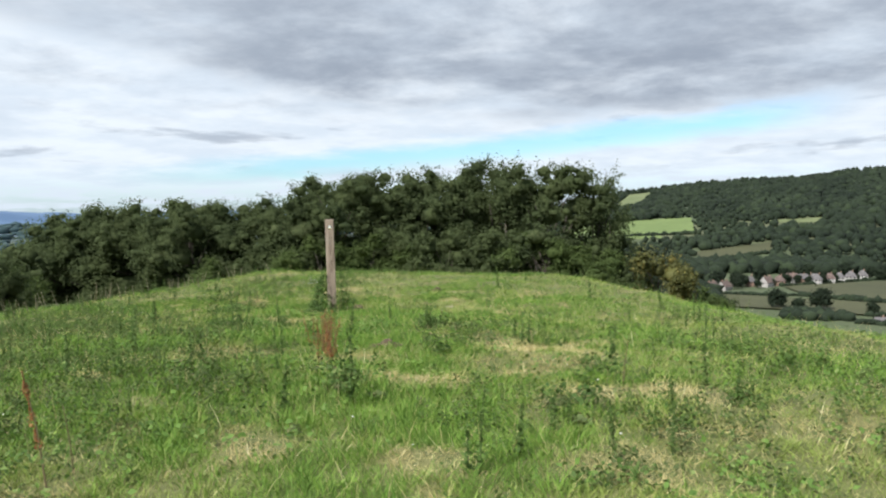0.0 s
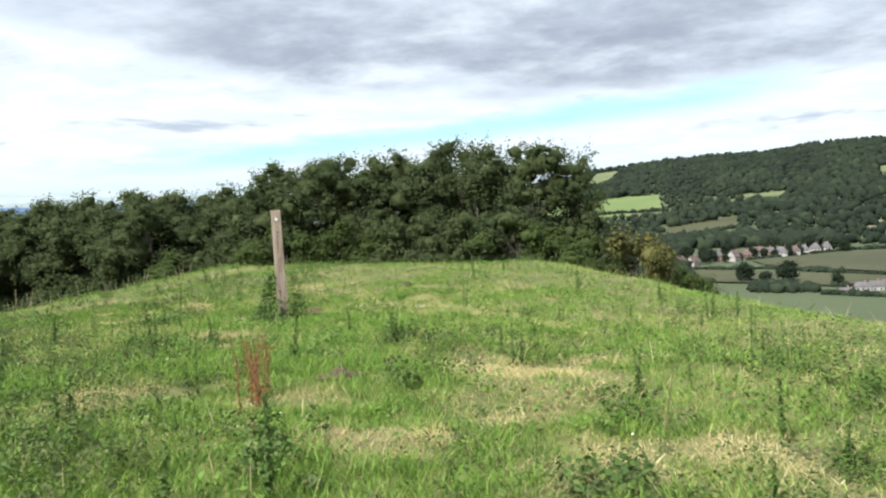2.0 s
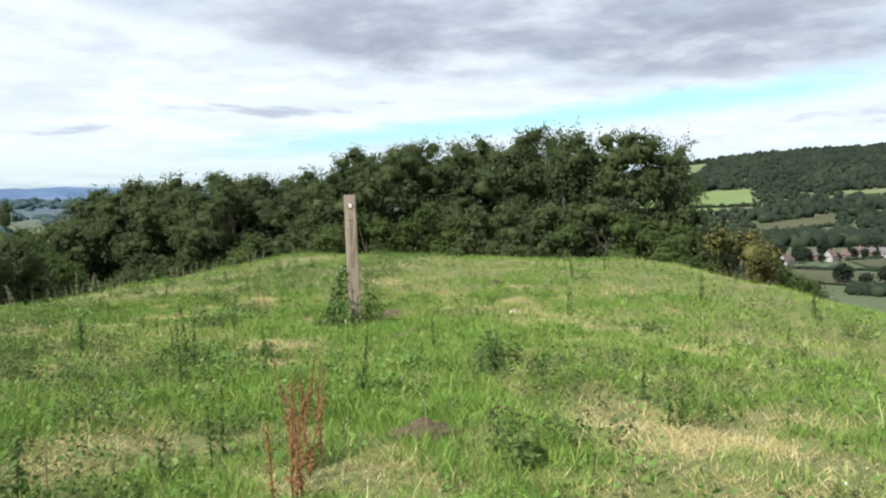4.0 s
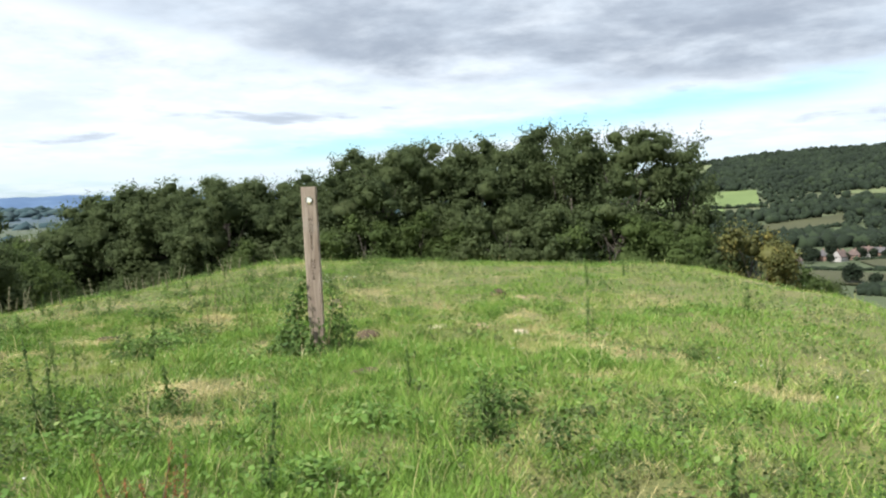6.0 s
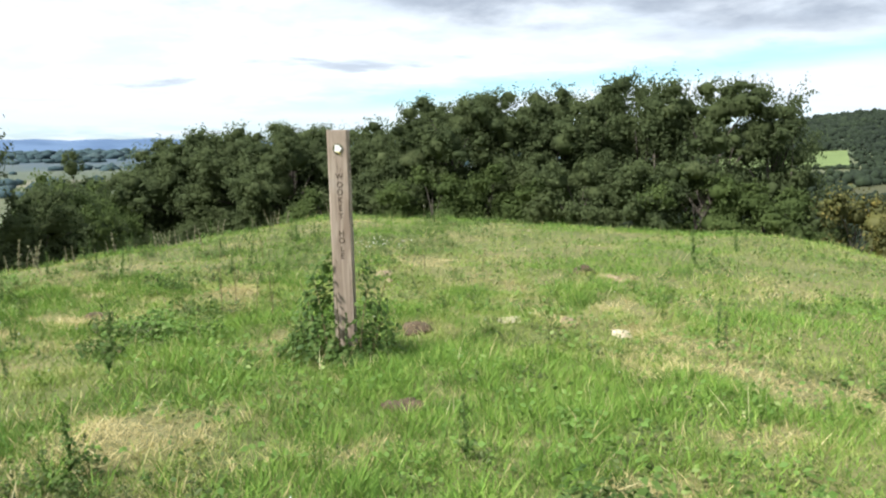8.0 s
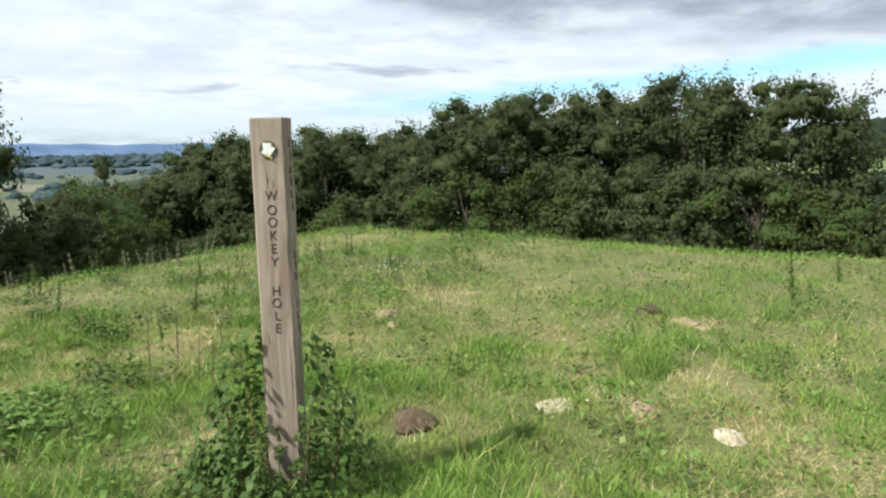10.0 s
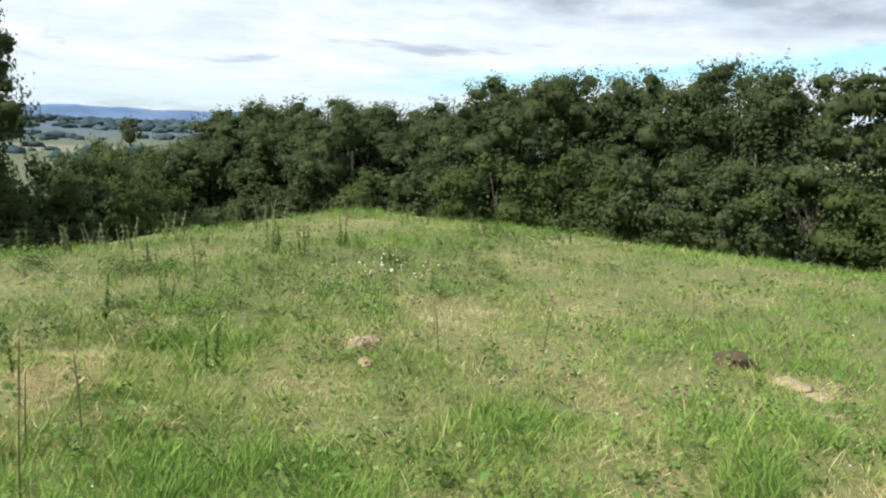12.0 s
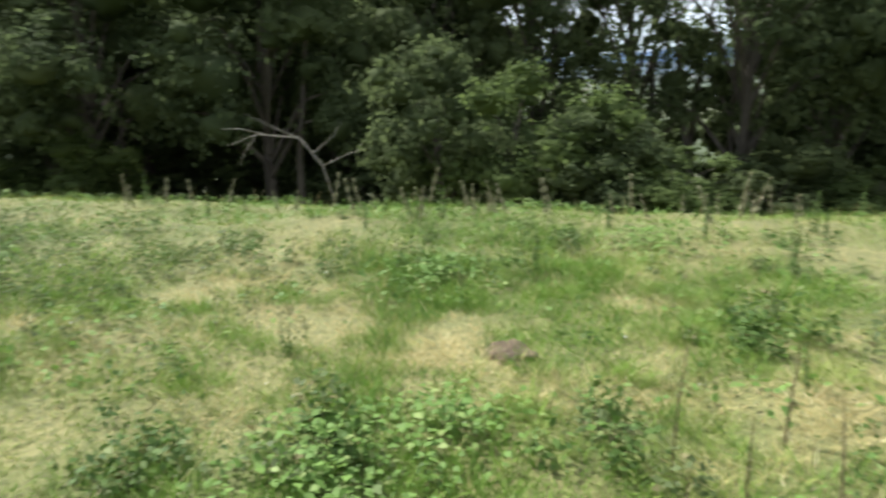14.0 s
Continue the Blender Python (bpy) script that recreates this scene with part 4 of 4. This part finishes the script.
def low_weeds(name, mat, label, seed, count, lo, hi, size):
    """Short leafy weeds, past counting, thickest beside the trodden line."""
    rng = np.random.default_rng(seed)
    n = count * 5
    x, y = rng.uniform(-7.6, 8.2, n), rng.uniform(-11.2, 10.0, n)
    thick = 1.1 * lattice(x, y, 1.1, seed + 1) + 0.7 * lattice(x, y, 0.4, seed + 2) - 0.75 - 0.5 * drift(x, y, DRY) + 0.42 * np.clip((3.6 - 0.4 * (y + 9) - x) / 1.5, 0, 1) * np.clip((-2.0 - y) / 1.5, 0, 1)
    thick = thick * (1 - 0.7 * np.clip((x + 1.8) / 0.8, 0, 1) * np.clip((y + 2.2) / 1.0, 0, 1))
    # thinning out raggedly towards the slopes
    rim = np.clip((np.minimum(x + 7.6, y + 11.2) - 1.6 * lattice(x, y, 0.8, seed + 3)) / 2.2, 0, 1)
    keep = (rng.random(n) < np.clip(thick, 0.01, 1) * rim * np.clip(from_path(x, y) / 0.9, 0.1, 1)) & (x < 8.2 - 0.5 * y)
    x, y = x[keep][:count], y[keep][:count]
    n, each = len(x), 26
    tall = rng.uniform(lo, hi, n) * (0.6 + 0.8 * rng.random(n) ** 2)
    lean = rng.normal(size=(n, 2)) * 0.18
    of = np.repeat(np.arange(n), each)
    k, ang = rng.random(len(of)) ** 0.8, rng.random(len(of)) * 6.28
    reach = (0.35 + 0.65 * rng.random(len(of))) * (0.045 + 0.16 * tall[of]) * (1.1 - 0.7 * k)
    at = np.stack([x[of] + lean[of, 0] * tall[of] * k + np.cos(ang) * reach, y[of] + lean[of, 1] * tall[of] * k + np.sin(ang) * reach, 0 * k], -1)
    at[:, 2] = pasture_z(x, y)[of] + 0.02 + k * tall[of]
    face = np.stack([np.cos(ang) * 0.6, np.sin(ang) * 0.6, 0.8 + 0 * ang], -1) + rng.normal(size=(len(of), 3)) * 0.4
    ob = new(name, leaf_mesh(name, at, face, size * rng.uniform(0.5, 1.25, len(of)) * (1.15 - 0.5 * k), mat, 0.5, rng))
    tagged(ob, label, "weeds", kind="stuff")


low_weeds("low_nettles", NETTLE, "short dark green nettles growing through the grass", 120, 3000, 0.10, 0.30, 0.036)
low_weeds("low_thistles", OLIVE, "short olive green thistles and docks in the grass", 130, 3000, 0.08, 0.26, 0.034)


HERB = leafy("herb_leaves", (0.080, 0.155, 0.032), (0.175, 0.290, 0.062), (0.26, 0.33, 0.11), 1.5, 0.3)
herbs()


def broad_leaves(x0, y0, reach, count, seed):
    """A low patch of wide, bright leaves that hide the turf."""
    rng = np.random.default_rng(seed)
    a, r = rng.random(count) * 6.28, reach * np.sqrt(rng.random(count)) * (0.6 + 0.4 * np.sin(rng.random(count) * 40))
    x, y = x0 + np.cos(a) * r * 1.3, y0 + np.sin(a) * r
    at = np.stack([x, y, pasture_z(x, y) + 0.03 + 0.13 * rng.random(count) * (1.1 - np.abs(r) / reach)], -1)
    face = rng.normal(size=(count, 3)) * 0.35 + np.array([0, 0, 1.0])
    ob = new("broad_leaved_herb", leaf_mesh("broad_leaved_herb", at, face, rng.uniform(0.02, 0.058, count), HERB, 0.7, rng))
    tagged(ob, "low patch of broad bright green leaves in the turf", "herbs", kind="stuff")


for i, (x, y, r, n) in enumerate(((-1.8, -0.12, 0.50, 520), (-2.2, 0.25, 0.35, 260), (-4.3, -0.25, 0.55, 520), (-5.6, 1.2, 0.5, 380), (0.45, -3.3, 0.45, 420), (1.75, -2.45, 0.4, 340), (2.1, -3.6, 0.35, 240))):
    broad_leaves(x, y, r, n, 140 + i)


# ---- molehills, stones, flowers ----
def mound(name, x, y, rx, ry, tall, mat, label, category, seed, rough=0.25, sink=0.3):
    bm = bmesh.new()
    bmesh.ops.create_icosphere(bm, subdivisions=4, radius=1)
    for v in bm.verts:
        n = noise.noise(v.co * 1.7 + Vector((seed, 0, 0))) + 0.6 * noise.noise(v.co * 5 + Vector((0, seed, 0)))
        v.co *= 1 + rough * n
        v.co = Vector((v.co.x * rx, v.co.y * ry, v.co.z * tall))
    me = bpy.data.meshes.new(name)
    bm.to_mesh(me)
    bm.free()
    me.materials.append(mat)
    ob = new(name, me)
    ob.matrix_basis = pose(x, y, float(pasture_z(x, y)) + tall * (0.1 - sink), 0, 0, seed * 40)
    tagged(smooth(ob), label, category)


for i, (x, y, r, t) in enumerate(((2.73, -4.5, 0.20, 0.09), (1.02, -0.91, 0.15, 0.08), (0.03, 1.17, 0.17, 0.09), (0.57, 4.94, 0.15, 0.13), (-3.09, 0.37, 0.17, 0.055))):
    mound("molehill", x, y, r, r * 0.8, t, SOIL, "crumbly brown molehill in the grass", "molehill", i + 1, 0.35)
for i, (x, y, r, t) in enumerate(((0.68, 1.77, 0.18, 0.036), (1.7, 1.85, 0.14, 0.05))):
    mound("stone", x, y, r, r * 0.6, t, STONE, "pale limestone lump half sunk in the turf", "stone", i + 11, 0.30)
for i, (x, y, r, t) in enumerate(((1.18, 1.98, 0.12, 0.06), (0.95, 4.72, 0.13, 0.035), (1.15, 4.6, 0.10, 0.03), (2.33, -0.04, 0.08, 0.035), (-1.7, 3.54, 0.15, 0.06), (-1.46, 3.25, 0.08, 0.04))):
    mound("earth_patch", x, y, r, r * 0.7, t, TAN, "bare dry earth showing through the grass", "earth", i + 21, 0.3)


def flowers():
    rng = np.random.default_rng(51)
    n = 55
    x, y = rng.normal(-3.05, 0.26, n), rng.normal(5.75, 0.28, n)
    at = np.stack([x, y, pasture_z(x, y) + rng.uniform(0.10, 0.2, n)], -1)
    ob = new("white_clover", leaf_mesh("white_clover", at, rng.normal(size=(n, 3)) * 0.4 + np.array([0, -0.4, 1]), rng.uniform(0.014, 0.028, n), PETAL, 0.9, rng))
    tagged(ob, "patch of small white meadow flowers", "flowers", kind="stuff")
    n = 130
    x, y = rng.uniform(-5, 5.5, n), rng.uniform(-9, 8, n)
    at = np.stack([x, y, pasture_z(x, y) + rng.uniform(0.08, 0.16, n)], -1)
    ob = new("daisies", leaf_mesh("daisies", at, rng.normal(size=(n, 3)) * 0.4 + np.array([0, -0.4, 1]), rng.uniform(0.010, 0.018, n), PETAL, 0.9, rng))
    tagged(ob, "scattered tiny white flowers in the grass", "flowers", kind="stuff")


flowers()


# ---- the valley: fields, hedges, houses, woodland, far hills ----
EYE = (5.2, -10.6)


def polar(az, r):
    return EYE[0] + r * np.sin(np.radians(az)), EYE[1] + r * np.cos(np.radians(az))


def field(name, corners, mat, label, lift):
    """A field draped on the slope: four corners of (azimuth, distance)."""
    u, v = np.meshgrid(np.linspace(0, 1, 13), np.linspace(0, 1, 13), indexing="ij")
    c = np.array(corners, float)
    p = c[0] * ((1 - u) * (1 - v))[..., None] + c[1] * (u * (1 - v))[..., None] + c[2] * (u * v)[..., None] + c[3] * ((1 - u) * v)[..., None]
    x, y = polar(p[..., 0], p[..., 1])
    verts = np.stack([x, y, ground_z(x, y) + lift], -1).reshape(-1, 3)
    i, j = np.meshgrid(np.arange(12), np.arange(12), indexing="ij")
    f = np.stack([i * 13 + j, (i + 1) * 13 + j, (i + 1) * 13 + j + 1, i * 13 + j + 1], -1).reshape(-1, 4)
    tagged(new(name, np_mesh(name, verts, f, mat)), label, "field", kind="structure")


# pasture colours lowered to carry the cloud shade over the valley
BRIGHT = plain("bright_pasture", (0.105, 0.150, 0.040), (0.145, 0.195, 0.058), 0.012, 0.12, 0.9, 0.1)
DULL = plain("grazed_pasture", (0.040, 0.043, 0.015), (0.060, 0.062, 0.022), 0.015, 0.15, 0.9, 0.1)
PALE = plain("pale_pasture", (0.10, 0.125, 0.045), (0.145, 0.165, 0.070), 0.012, 0.12, 0.9, 0.1)
FIELDS = [((-6.0, 905), (3.5, 900), (3.2, 1090), (-5.0, 1090), BRIGHT, "bright green pasture on the far slope"),
          ((-5.0, 858), (1.2, 855), (1.0, 882), (-5.0, 885), BRIGHT, "narrow green field on the far slope"),
          ((4.3, 690), (8.8, 745), (8.7, 806), (3.4, 738), DULL, "dull green field among woods"),
          ((-2.4, 1420), (-0.6, 1450), (0.7, 1830), (-1.3, 1830), PALE, "pale field high on the ridge"),
          ((8.1, 985), (11.9, 970), (11.9, 1025), (8.3, 1010), PALE, "pale clearing among the woods"),
          ((17.5, 1165), (19.4, 1150), (19.2, 1265), (17.6, 1245), PALE, "pale clearing high on the ridge"),
          ((19.1, 905), (24.0, 890), (24.0, 970), (19.3, 960), DULL, "green clearing on the ridge slope"),
          ((10.8, 470), (21.8, 445), (22.4, 625), (9.6, 505), DULL, "wide grazed meadow before the village"),
          ((4.4, 400), (21.5, 385), (21.5, 432), (4.6, 452), DULL, "lower grazed meadow behind a hedge")]
for n, (*corners, mat, label) in enumerate(FIELDS):
    field("field_%d" % (n + 1), corners, mat, label, 0.5 + 0.05 * n)


def lump_cloud(name, x, y, z, size, mat, label, seed, tall=0.8, kind="stuff"):
    """Rounded, uneven tree heads, joined."""
    rng = np.random.default_rng(seed)
    bm = bmesh.new()
    bmesh.ops.create_icosphere(bm, subdivisions=1, radius=1)
    bm.verts.ensure_lookup_table()
    ball = np.array([v.co[:] for v in bm.verts])
    tri = np.array([[v.index for v in f.verts] for f in bm.faces])
    bm.free()
    n = len(x)
    v = ball[None] * (1 + rng.uniform(-0.45, 0.5, (n, len(ball), 1)))
    v = v * np.stack([size, size, size * tall], -1)[:, None] + np.stack([x, y, z], -1)[:, None]
    f = tri[None] + (np.arange(n) * len(ball))[:, None, None]
    ob = new(name, np_mesh(name, v.reshape(-1, 3), f.reshape(-1, 3), mat))
    return tagged(ob, label, "woodland", kind=kind)


def in_field(az, r):
    hit = np.zeros(len(az), bool)
    for *c, mat, label in FIELDS:
        inside = np.ones(len(az), bool)
        for (a0, r0), (a1, r1) in zip(c, c[1:] + c[:1]):
            inside &= (a1 - a0) * 40 * (r - r0) - (r1 - r0) * (az - a0) * 40 >= 0
        hit |= inside
    return hit


def build_ridge_woods():
    rng = np.random.default_rng(77)
    n = 24500
    az, r = rng.uniform(-10, 40, n), np.sqrt(rng.uniform(600**2, 1950**2, n))
    keep = ~(in_field(az, r) | in_field(az, r + 35) | in_field(az, r + 70)) & ((az > 5) | (r > 640))
    keep &= ~((r < 626 + 4 * (az - 15.5)) & (az > 15.5))
    az, r = az[keep], r[keep]
    x, y = polar(az, r)
    grove = lattice(x, y, 60, 76)
    size = rng.uniform(1.6, 4.6, len(x)) * (0.6 + 0.8 * grove) * (0.75 + r / 2400)
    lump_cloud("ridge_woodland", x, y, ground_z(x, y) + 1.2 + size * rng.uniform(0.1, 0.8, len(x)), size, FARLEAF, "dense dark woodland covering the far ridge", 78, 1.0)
    # behind the houses, and down the slope before them
    n = 420
    az, r = rng.uniform(-12, 15, n), rng.uniform(600, 670, n)
    x, y = polar(az, r)
    size = rng.uniform(4, 7, n)
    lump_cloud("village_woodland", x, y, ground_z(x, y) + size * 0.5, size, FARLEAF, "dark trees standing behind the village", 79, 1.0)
    n = 500
    az, r = rng.uniform(-18, 5.0, n), rng.uniform(330, 600, n)
    x, y = polar(az, r)
    size = rng.uniform(4, 7, n)
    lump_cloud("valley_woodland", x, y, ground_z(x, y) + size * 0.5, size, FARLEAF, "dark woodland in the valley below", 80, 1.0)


build_ridge_woods()


def hedge(a, b, size, seed, label="dark clipped hedge between the fields"):
    rng = np.random.default_rng(seed)
    p, q = np.array(polar(*a)), np.array(polar(*b))
    n = int(np.linalg.norm(q - p) / (size * 0.8))
    t = np.linspace(0, 1, n)[:, None]
    at = p + (q - p) * t + rng.normal(size=(n, 2)) * size * 0.25
    s = size * rng.uniform(0.7, 1.3, n)
    lump_cloud("hedge", at[:, 0], at[:, 1], ground_z(at[:, 0], at[:, 1]) + s * 0.4, s, FARLEAF, label, seed + 1)["category"] = "hedge"


hedge((5.3, 455), (11, 462), 1.7, 201)
hedge((11, 462), (18.2, 436), 2.3, 203)
hedge((9.5, 512), (15.6, 580), 1.6, 205)
hedge((15.6, 582), (22.4, 628), 2.2, 207)
hedge((-5, 888), (3.6, 890), 3.0, 209)
hedge((4.2, 684), (8.9, 738), 2.6, 211)
hedge((14.5, 366), (22.5, 364), 2.0, 213)
hedge((14.8, 392), (17.6, 392), 2.2, 215)


def house(az, r, turn, w, d, h, pitch, wall_mat, roof_mat, label, chimneys=1, hip=0.0):
    """A gabled house, or one whose roof slopes in at the ends by hip metres."""
    x, y = (float(v) for v in polar(az, r))
    root = tagged(new("house"), label, "house", "village houses")
    root.matrix_basis = pose(x, y, float(ground_z(x, y)) - 0.3, 0, 0, turn) @ Matrix.Scale(0.70, 4)
    bm = bmesh.new()
    v = [bm.verts.new(p) for p in ((-w / 2, -d / 2, 0), (w / 2, -d / 2, 0), (w / 2, d / 2, 0), (-w / 2, d / 2, 0), (-w / 2, -d / 2, h), (w / 2, -d / 2, h), (w / 2, d / 2, h), (-w / 2, d / 2, h), (-w / 2 + hip, 0, h + pitch - 0.1), (w / 2 - hip, 0, h + pitch - 0.1))]
    for f in ((0, 1, 5, 4), (2, 3, 7, 6), (1, 2, 6, 9, 5), (3, 0, 4, 8, 7), (3, 2, 1, 0)):
        bm.faces.new([v[i] for i in f])
    part("wall", bm, wall_mat, root)
    bm = bmesh.new()
    o, t = 0.4, 0.25
    drop = o * 2 * pitch / d
    corner = [(-w / 2 - o, -d / 2 - o), (w / 2 + o, -d / 2 - o), (w / 2 + o, d / 2 + o), (-w / 2 - o, d / 2 + o)]
    ends = [-w / 2 + hip - o * (hip == 0), w / 2 - hip + o * (hip == 0)]
    lo = [bm.verts.new((x, y, h - drop)) for x, y in corner]
    hi = [bm.verts.new((x, y, h - drop + t)) for x, y in corner]
    top = [bm.verts.new((x, 0, h + pitch + t)) for x in ends]
    for f in ((hi[0], hi[1], top[1], top[0]), (hi[2], hi[3], top[0], top[1]), (hi[1], hi[2], top[1]), (hi[3], hi[0], top[0])):
        if hip or len(f) == 4:
            bm.faces.new(f)
    for a in range(4):
        b = (a + 1) % 4
        bm.faces.new((lo[a], lo[b], hi[b], hi[a]))
    roof = part("roof", bm, roof_mat, root)
    for c in range(chimneys):
        bm = bmesh.new()
        bmesh.ops.create_cube(bm, size=1, matrix=pose((c - 0.5 * (chimneys - 1)) * w * 0.6 + w * 0.15 * (chimneys == 1), 0, h + pitch + 0.5) @ Matrix.Diagonal((0.7, 0.9, 1.8, 1)))
        part("chimney", bm, BRICKWALL, roof)
    n = max(2, int(w / 3))
    for k in range(n):
        for z in ((1.5,) if h < 4 else (1.5, 4.0)):
            wx = (k + 0.5) / n * w - w / 2
            bm = bmesh.new()
            bmesh.ops.create_cube(bm, size=1, matrix=pose(wx, -d / 2 - 0.03, z) @ Matrix.Diagonal((1.2, 0.12, 1.3, 1)))
            part("window", bm, PANE, root)
    bm = bmesh.new()
    bmesh.ops.create_cube(bm, size=1, matrix=pose(-w / 2 - 0.03, 0, h * 0.75) @ Matrix.Diagonal((0.12, 1.1, 1.3, 1)))
    part("window", bm, PANE, root)


for az, r, turn, w, d, h, pitch, wm, rm, label in ((4.7, 478, 62, 15, 10, 4.5, 5.0, WHITEWALL, ROOF, "large white gabled house with a brown roof"), (5.6, 492, 60, 14, 9, 4.0, 4.5, WHITEWALL, ROOF, "white gabled house with a brown tiled roof"), (7.4, 519, 20, 7, 7, 5.5, 5.0, BRICKWALL, SLATE, "small brick house with a steep grey roof"),
                                                   (8.5, 519, 50, 12, 9, 5.0, 5.0, WHITEWALL, ROOF, "white house with a brown tiled roof"), (9.3, 532, -15, 10, 8, 5.0, 4.5, BRICKWALL, ROOF, "brick house with a steep hipped clay roof"),
                                                   (10.1, 547, 0, 9, 8, 6.0, 4.0, WHITEWALL, ROOF, "pale two-storey house with a tiled roof"), (10.8, 552, 10, 9, 8, 5.0, 4.0, BRICKWALL, SLATE, "brick house with a slate roof"),
                                                   (11.6, 548, -20, 12, 9, 5.0, 5.0, WHITEWALL, SLATE, "white house with a steep hipped grey roof"), (12.5, 560, -15, 10, 8, 5.0, 4.5, WHITEWALL, ROOF, "white house with a steep hipped brown roof"), (13.1, 568, -12, 9, 8, 5.0, 4.8, WHITEWALL, SLATE, "white house with a steep hipped grey roof"),
                                                   (13.8, 578, -12, 10, 8, 5.0, 4.8, WHITEWALL, SLATE, "pale house with a steep hipped grey roof"), (14.5, 592, -12, 9, 8, 5.0, 4.6, WHITEWALL, SLATE, "pale house with a steep hipped grey roof"),
                                                   (19.6, 383, -8, 26, 8, 4.2, 4.5, WHITEWALL, SLATE, "long white farmhouse with a slate roof"), (15.7, 372, 10, 8, 5, 2.6, 1.4, WHITEWALL, SLATE, "low white outbuilding beside the farm"), (16.7, 382, -5, 9, 5, 3.4, 2.4, WHITEWALL, SLATE, "white cottage beside the farm"), (17.5, 385, 8, 8, 6, 3.6, 2.8, WHITEWALL, SLATE, "white cottage beside the farm"), (18.2, 388, -6, 8, 6, 4.0, 3.0, WHITEWALL, ROOF, "white cottage beside the farm")):
    house(az, r * 0.975 if r > 450 else r, turn, w, d, h, pitch, wm, rm, label, 2 if w > 11 else 1, 3.6 if "steep" in label else 0.0)

def valley_scrub():
    rng = np.random.default_rng(83)
    n = 90
    x, y = polar(rng.uniform(9.6, 14.0, n), rng.uniform(368, 388, n))
    size = rng.uniform(1.6, 3.4, n)
    lump_cloud("valley_scrub", x, y, ground_z(x, y) + size * 0.4, size, FARLEAF, "dark scrub below the meadow trees", 84, 0.9)


valley_scrub()
valley_kind = make_tree(75, 3.6, 3.6, 0.4, 1800, 0.75, FARLEAF, "round green tree in the valley meadow", group="valley trees", core=0.85)
for az, r, top in ((9.2, 402, 10), (12.0, 402, 11), (15.2, 396, 6), (19.6, 492, 9), (20.2, 494, 8.5), (10.6, 392, 7), (6.4, 505, 9), (8.0, 530, 10), (9.7, 548, 9), (11.1, 560, 11), (13.4, 590, 10), (5.0, 500, 10), (5.2, 478, 6), (6.5, 488, 7), (6.9, 500, 8), (7.9, 496, 5), (8.9, 508, 5), (9.8, 522, 7), (10.5, 530, 6), (11.2, 532, 5), (12.1, 540, 6), (12.9, 552, 5), (14.1, 566, 5), (15.0, 580, 9), (15.6, 575, 8)):
    x, y = (float(v) for v in polar(az, r))
    plant([valley_kind], 0, x, y, float(ground_z(x, y)) + top, top / 9, az * 50)


def far_hills():
    """Hills on the rim of the plain, distance haze painted into them as blue."""
    m, k = material("haze_blue_hills")
    at = k.add("ShaderNodeTexCoord").outputs["Object"]
    # the blue is air haze put into the hills' base colour
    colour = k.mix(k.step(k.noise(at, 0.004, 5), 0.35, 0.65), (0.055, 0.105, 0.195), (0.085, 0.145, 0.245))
    s = k.add("ShaderNodeBsdfPrincipled", Base_Color=colour, Roughness=1.0)
    k.tree.links.new(s.outputs[0], k.add("ShaderNodeOutputMaterial").inputs[0])
    az = np.radians(np.linspace(-135, 0, 260))
    deg = np.degrees(az)
    rows = []
    for r, f in ((4300, 0.0), (4500, 0.45), (4700, 0.85), (4850, 1.0), (4900, 0.8)):
        top = 66 + 9 * np.sin(deg * 0.21) + 6 * np.sin(deg * 0.53 + 1) + 3 * np.sin(deg * 1.7) + 1.5 * np.sin(deg * 4.1)
        rows.append(np.stack([r * np.sin(az), r * np.cos(az), -70 + f * top], -1))
    v = np.concatenate(rows)
    n = len(az)
    i, j = np.meshgrid(np.arange(4), np.arange(n - 1), indexing="ij")
    f = np.stack([i * n + j, (i + 1) * n + j, (i + 1) * n + j + 1, i * n + j + 1], -1).reshape(-1, 4)
    tagged(new("backdrop", np_mesh("backdrop", v, f, m)), "distant hills coloured haze blue on the rim of the plain", "hills", kind="structure")
    rng = np.random.default_rng(91)
    n = 2600
    a, r = rng.uniform(-75, -8, n), np.sqrt(rng.uniform(700**2, 3600**2, n))
    keep = lattice(r * np.sin(np.radians(a)), r * np.cos(np.radians(a)), 180, 92) > 0.5
    x, y = polar(a[keep], r[keep])
    size = rng.uniform(6, 14, len(x)) * (0.6 + r[keep] / 2500)
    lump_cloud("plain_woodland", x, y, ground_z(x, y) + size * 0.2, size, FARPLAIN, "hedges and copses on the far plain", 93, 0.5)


# copse leaves shifted to blue-grey: the distance haze is in the colour
FARPLAIN = leafy("haze_tinted_copses", (0.022, 0.045, 0.05), (0.045, 0.075, 0.08), (0.055, 0.085, 0.085), 0.002, 0.0, 0.8, 0.9)
far_hills()
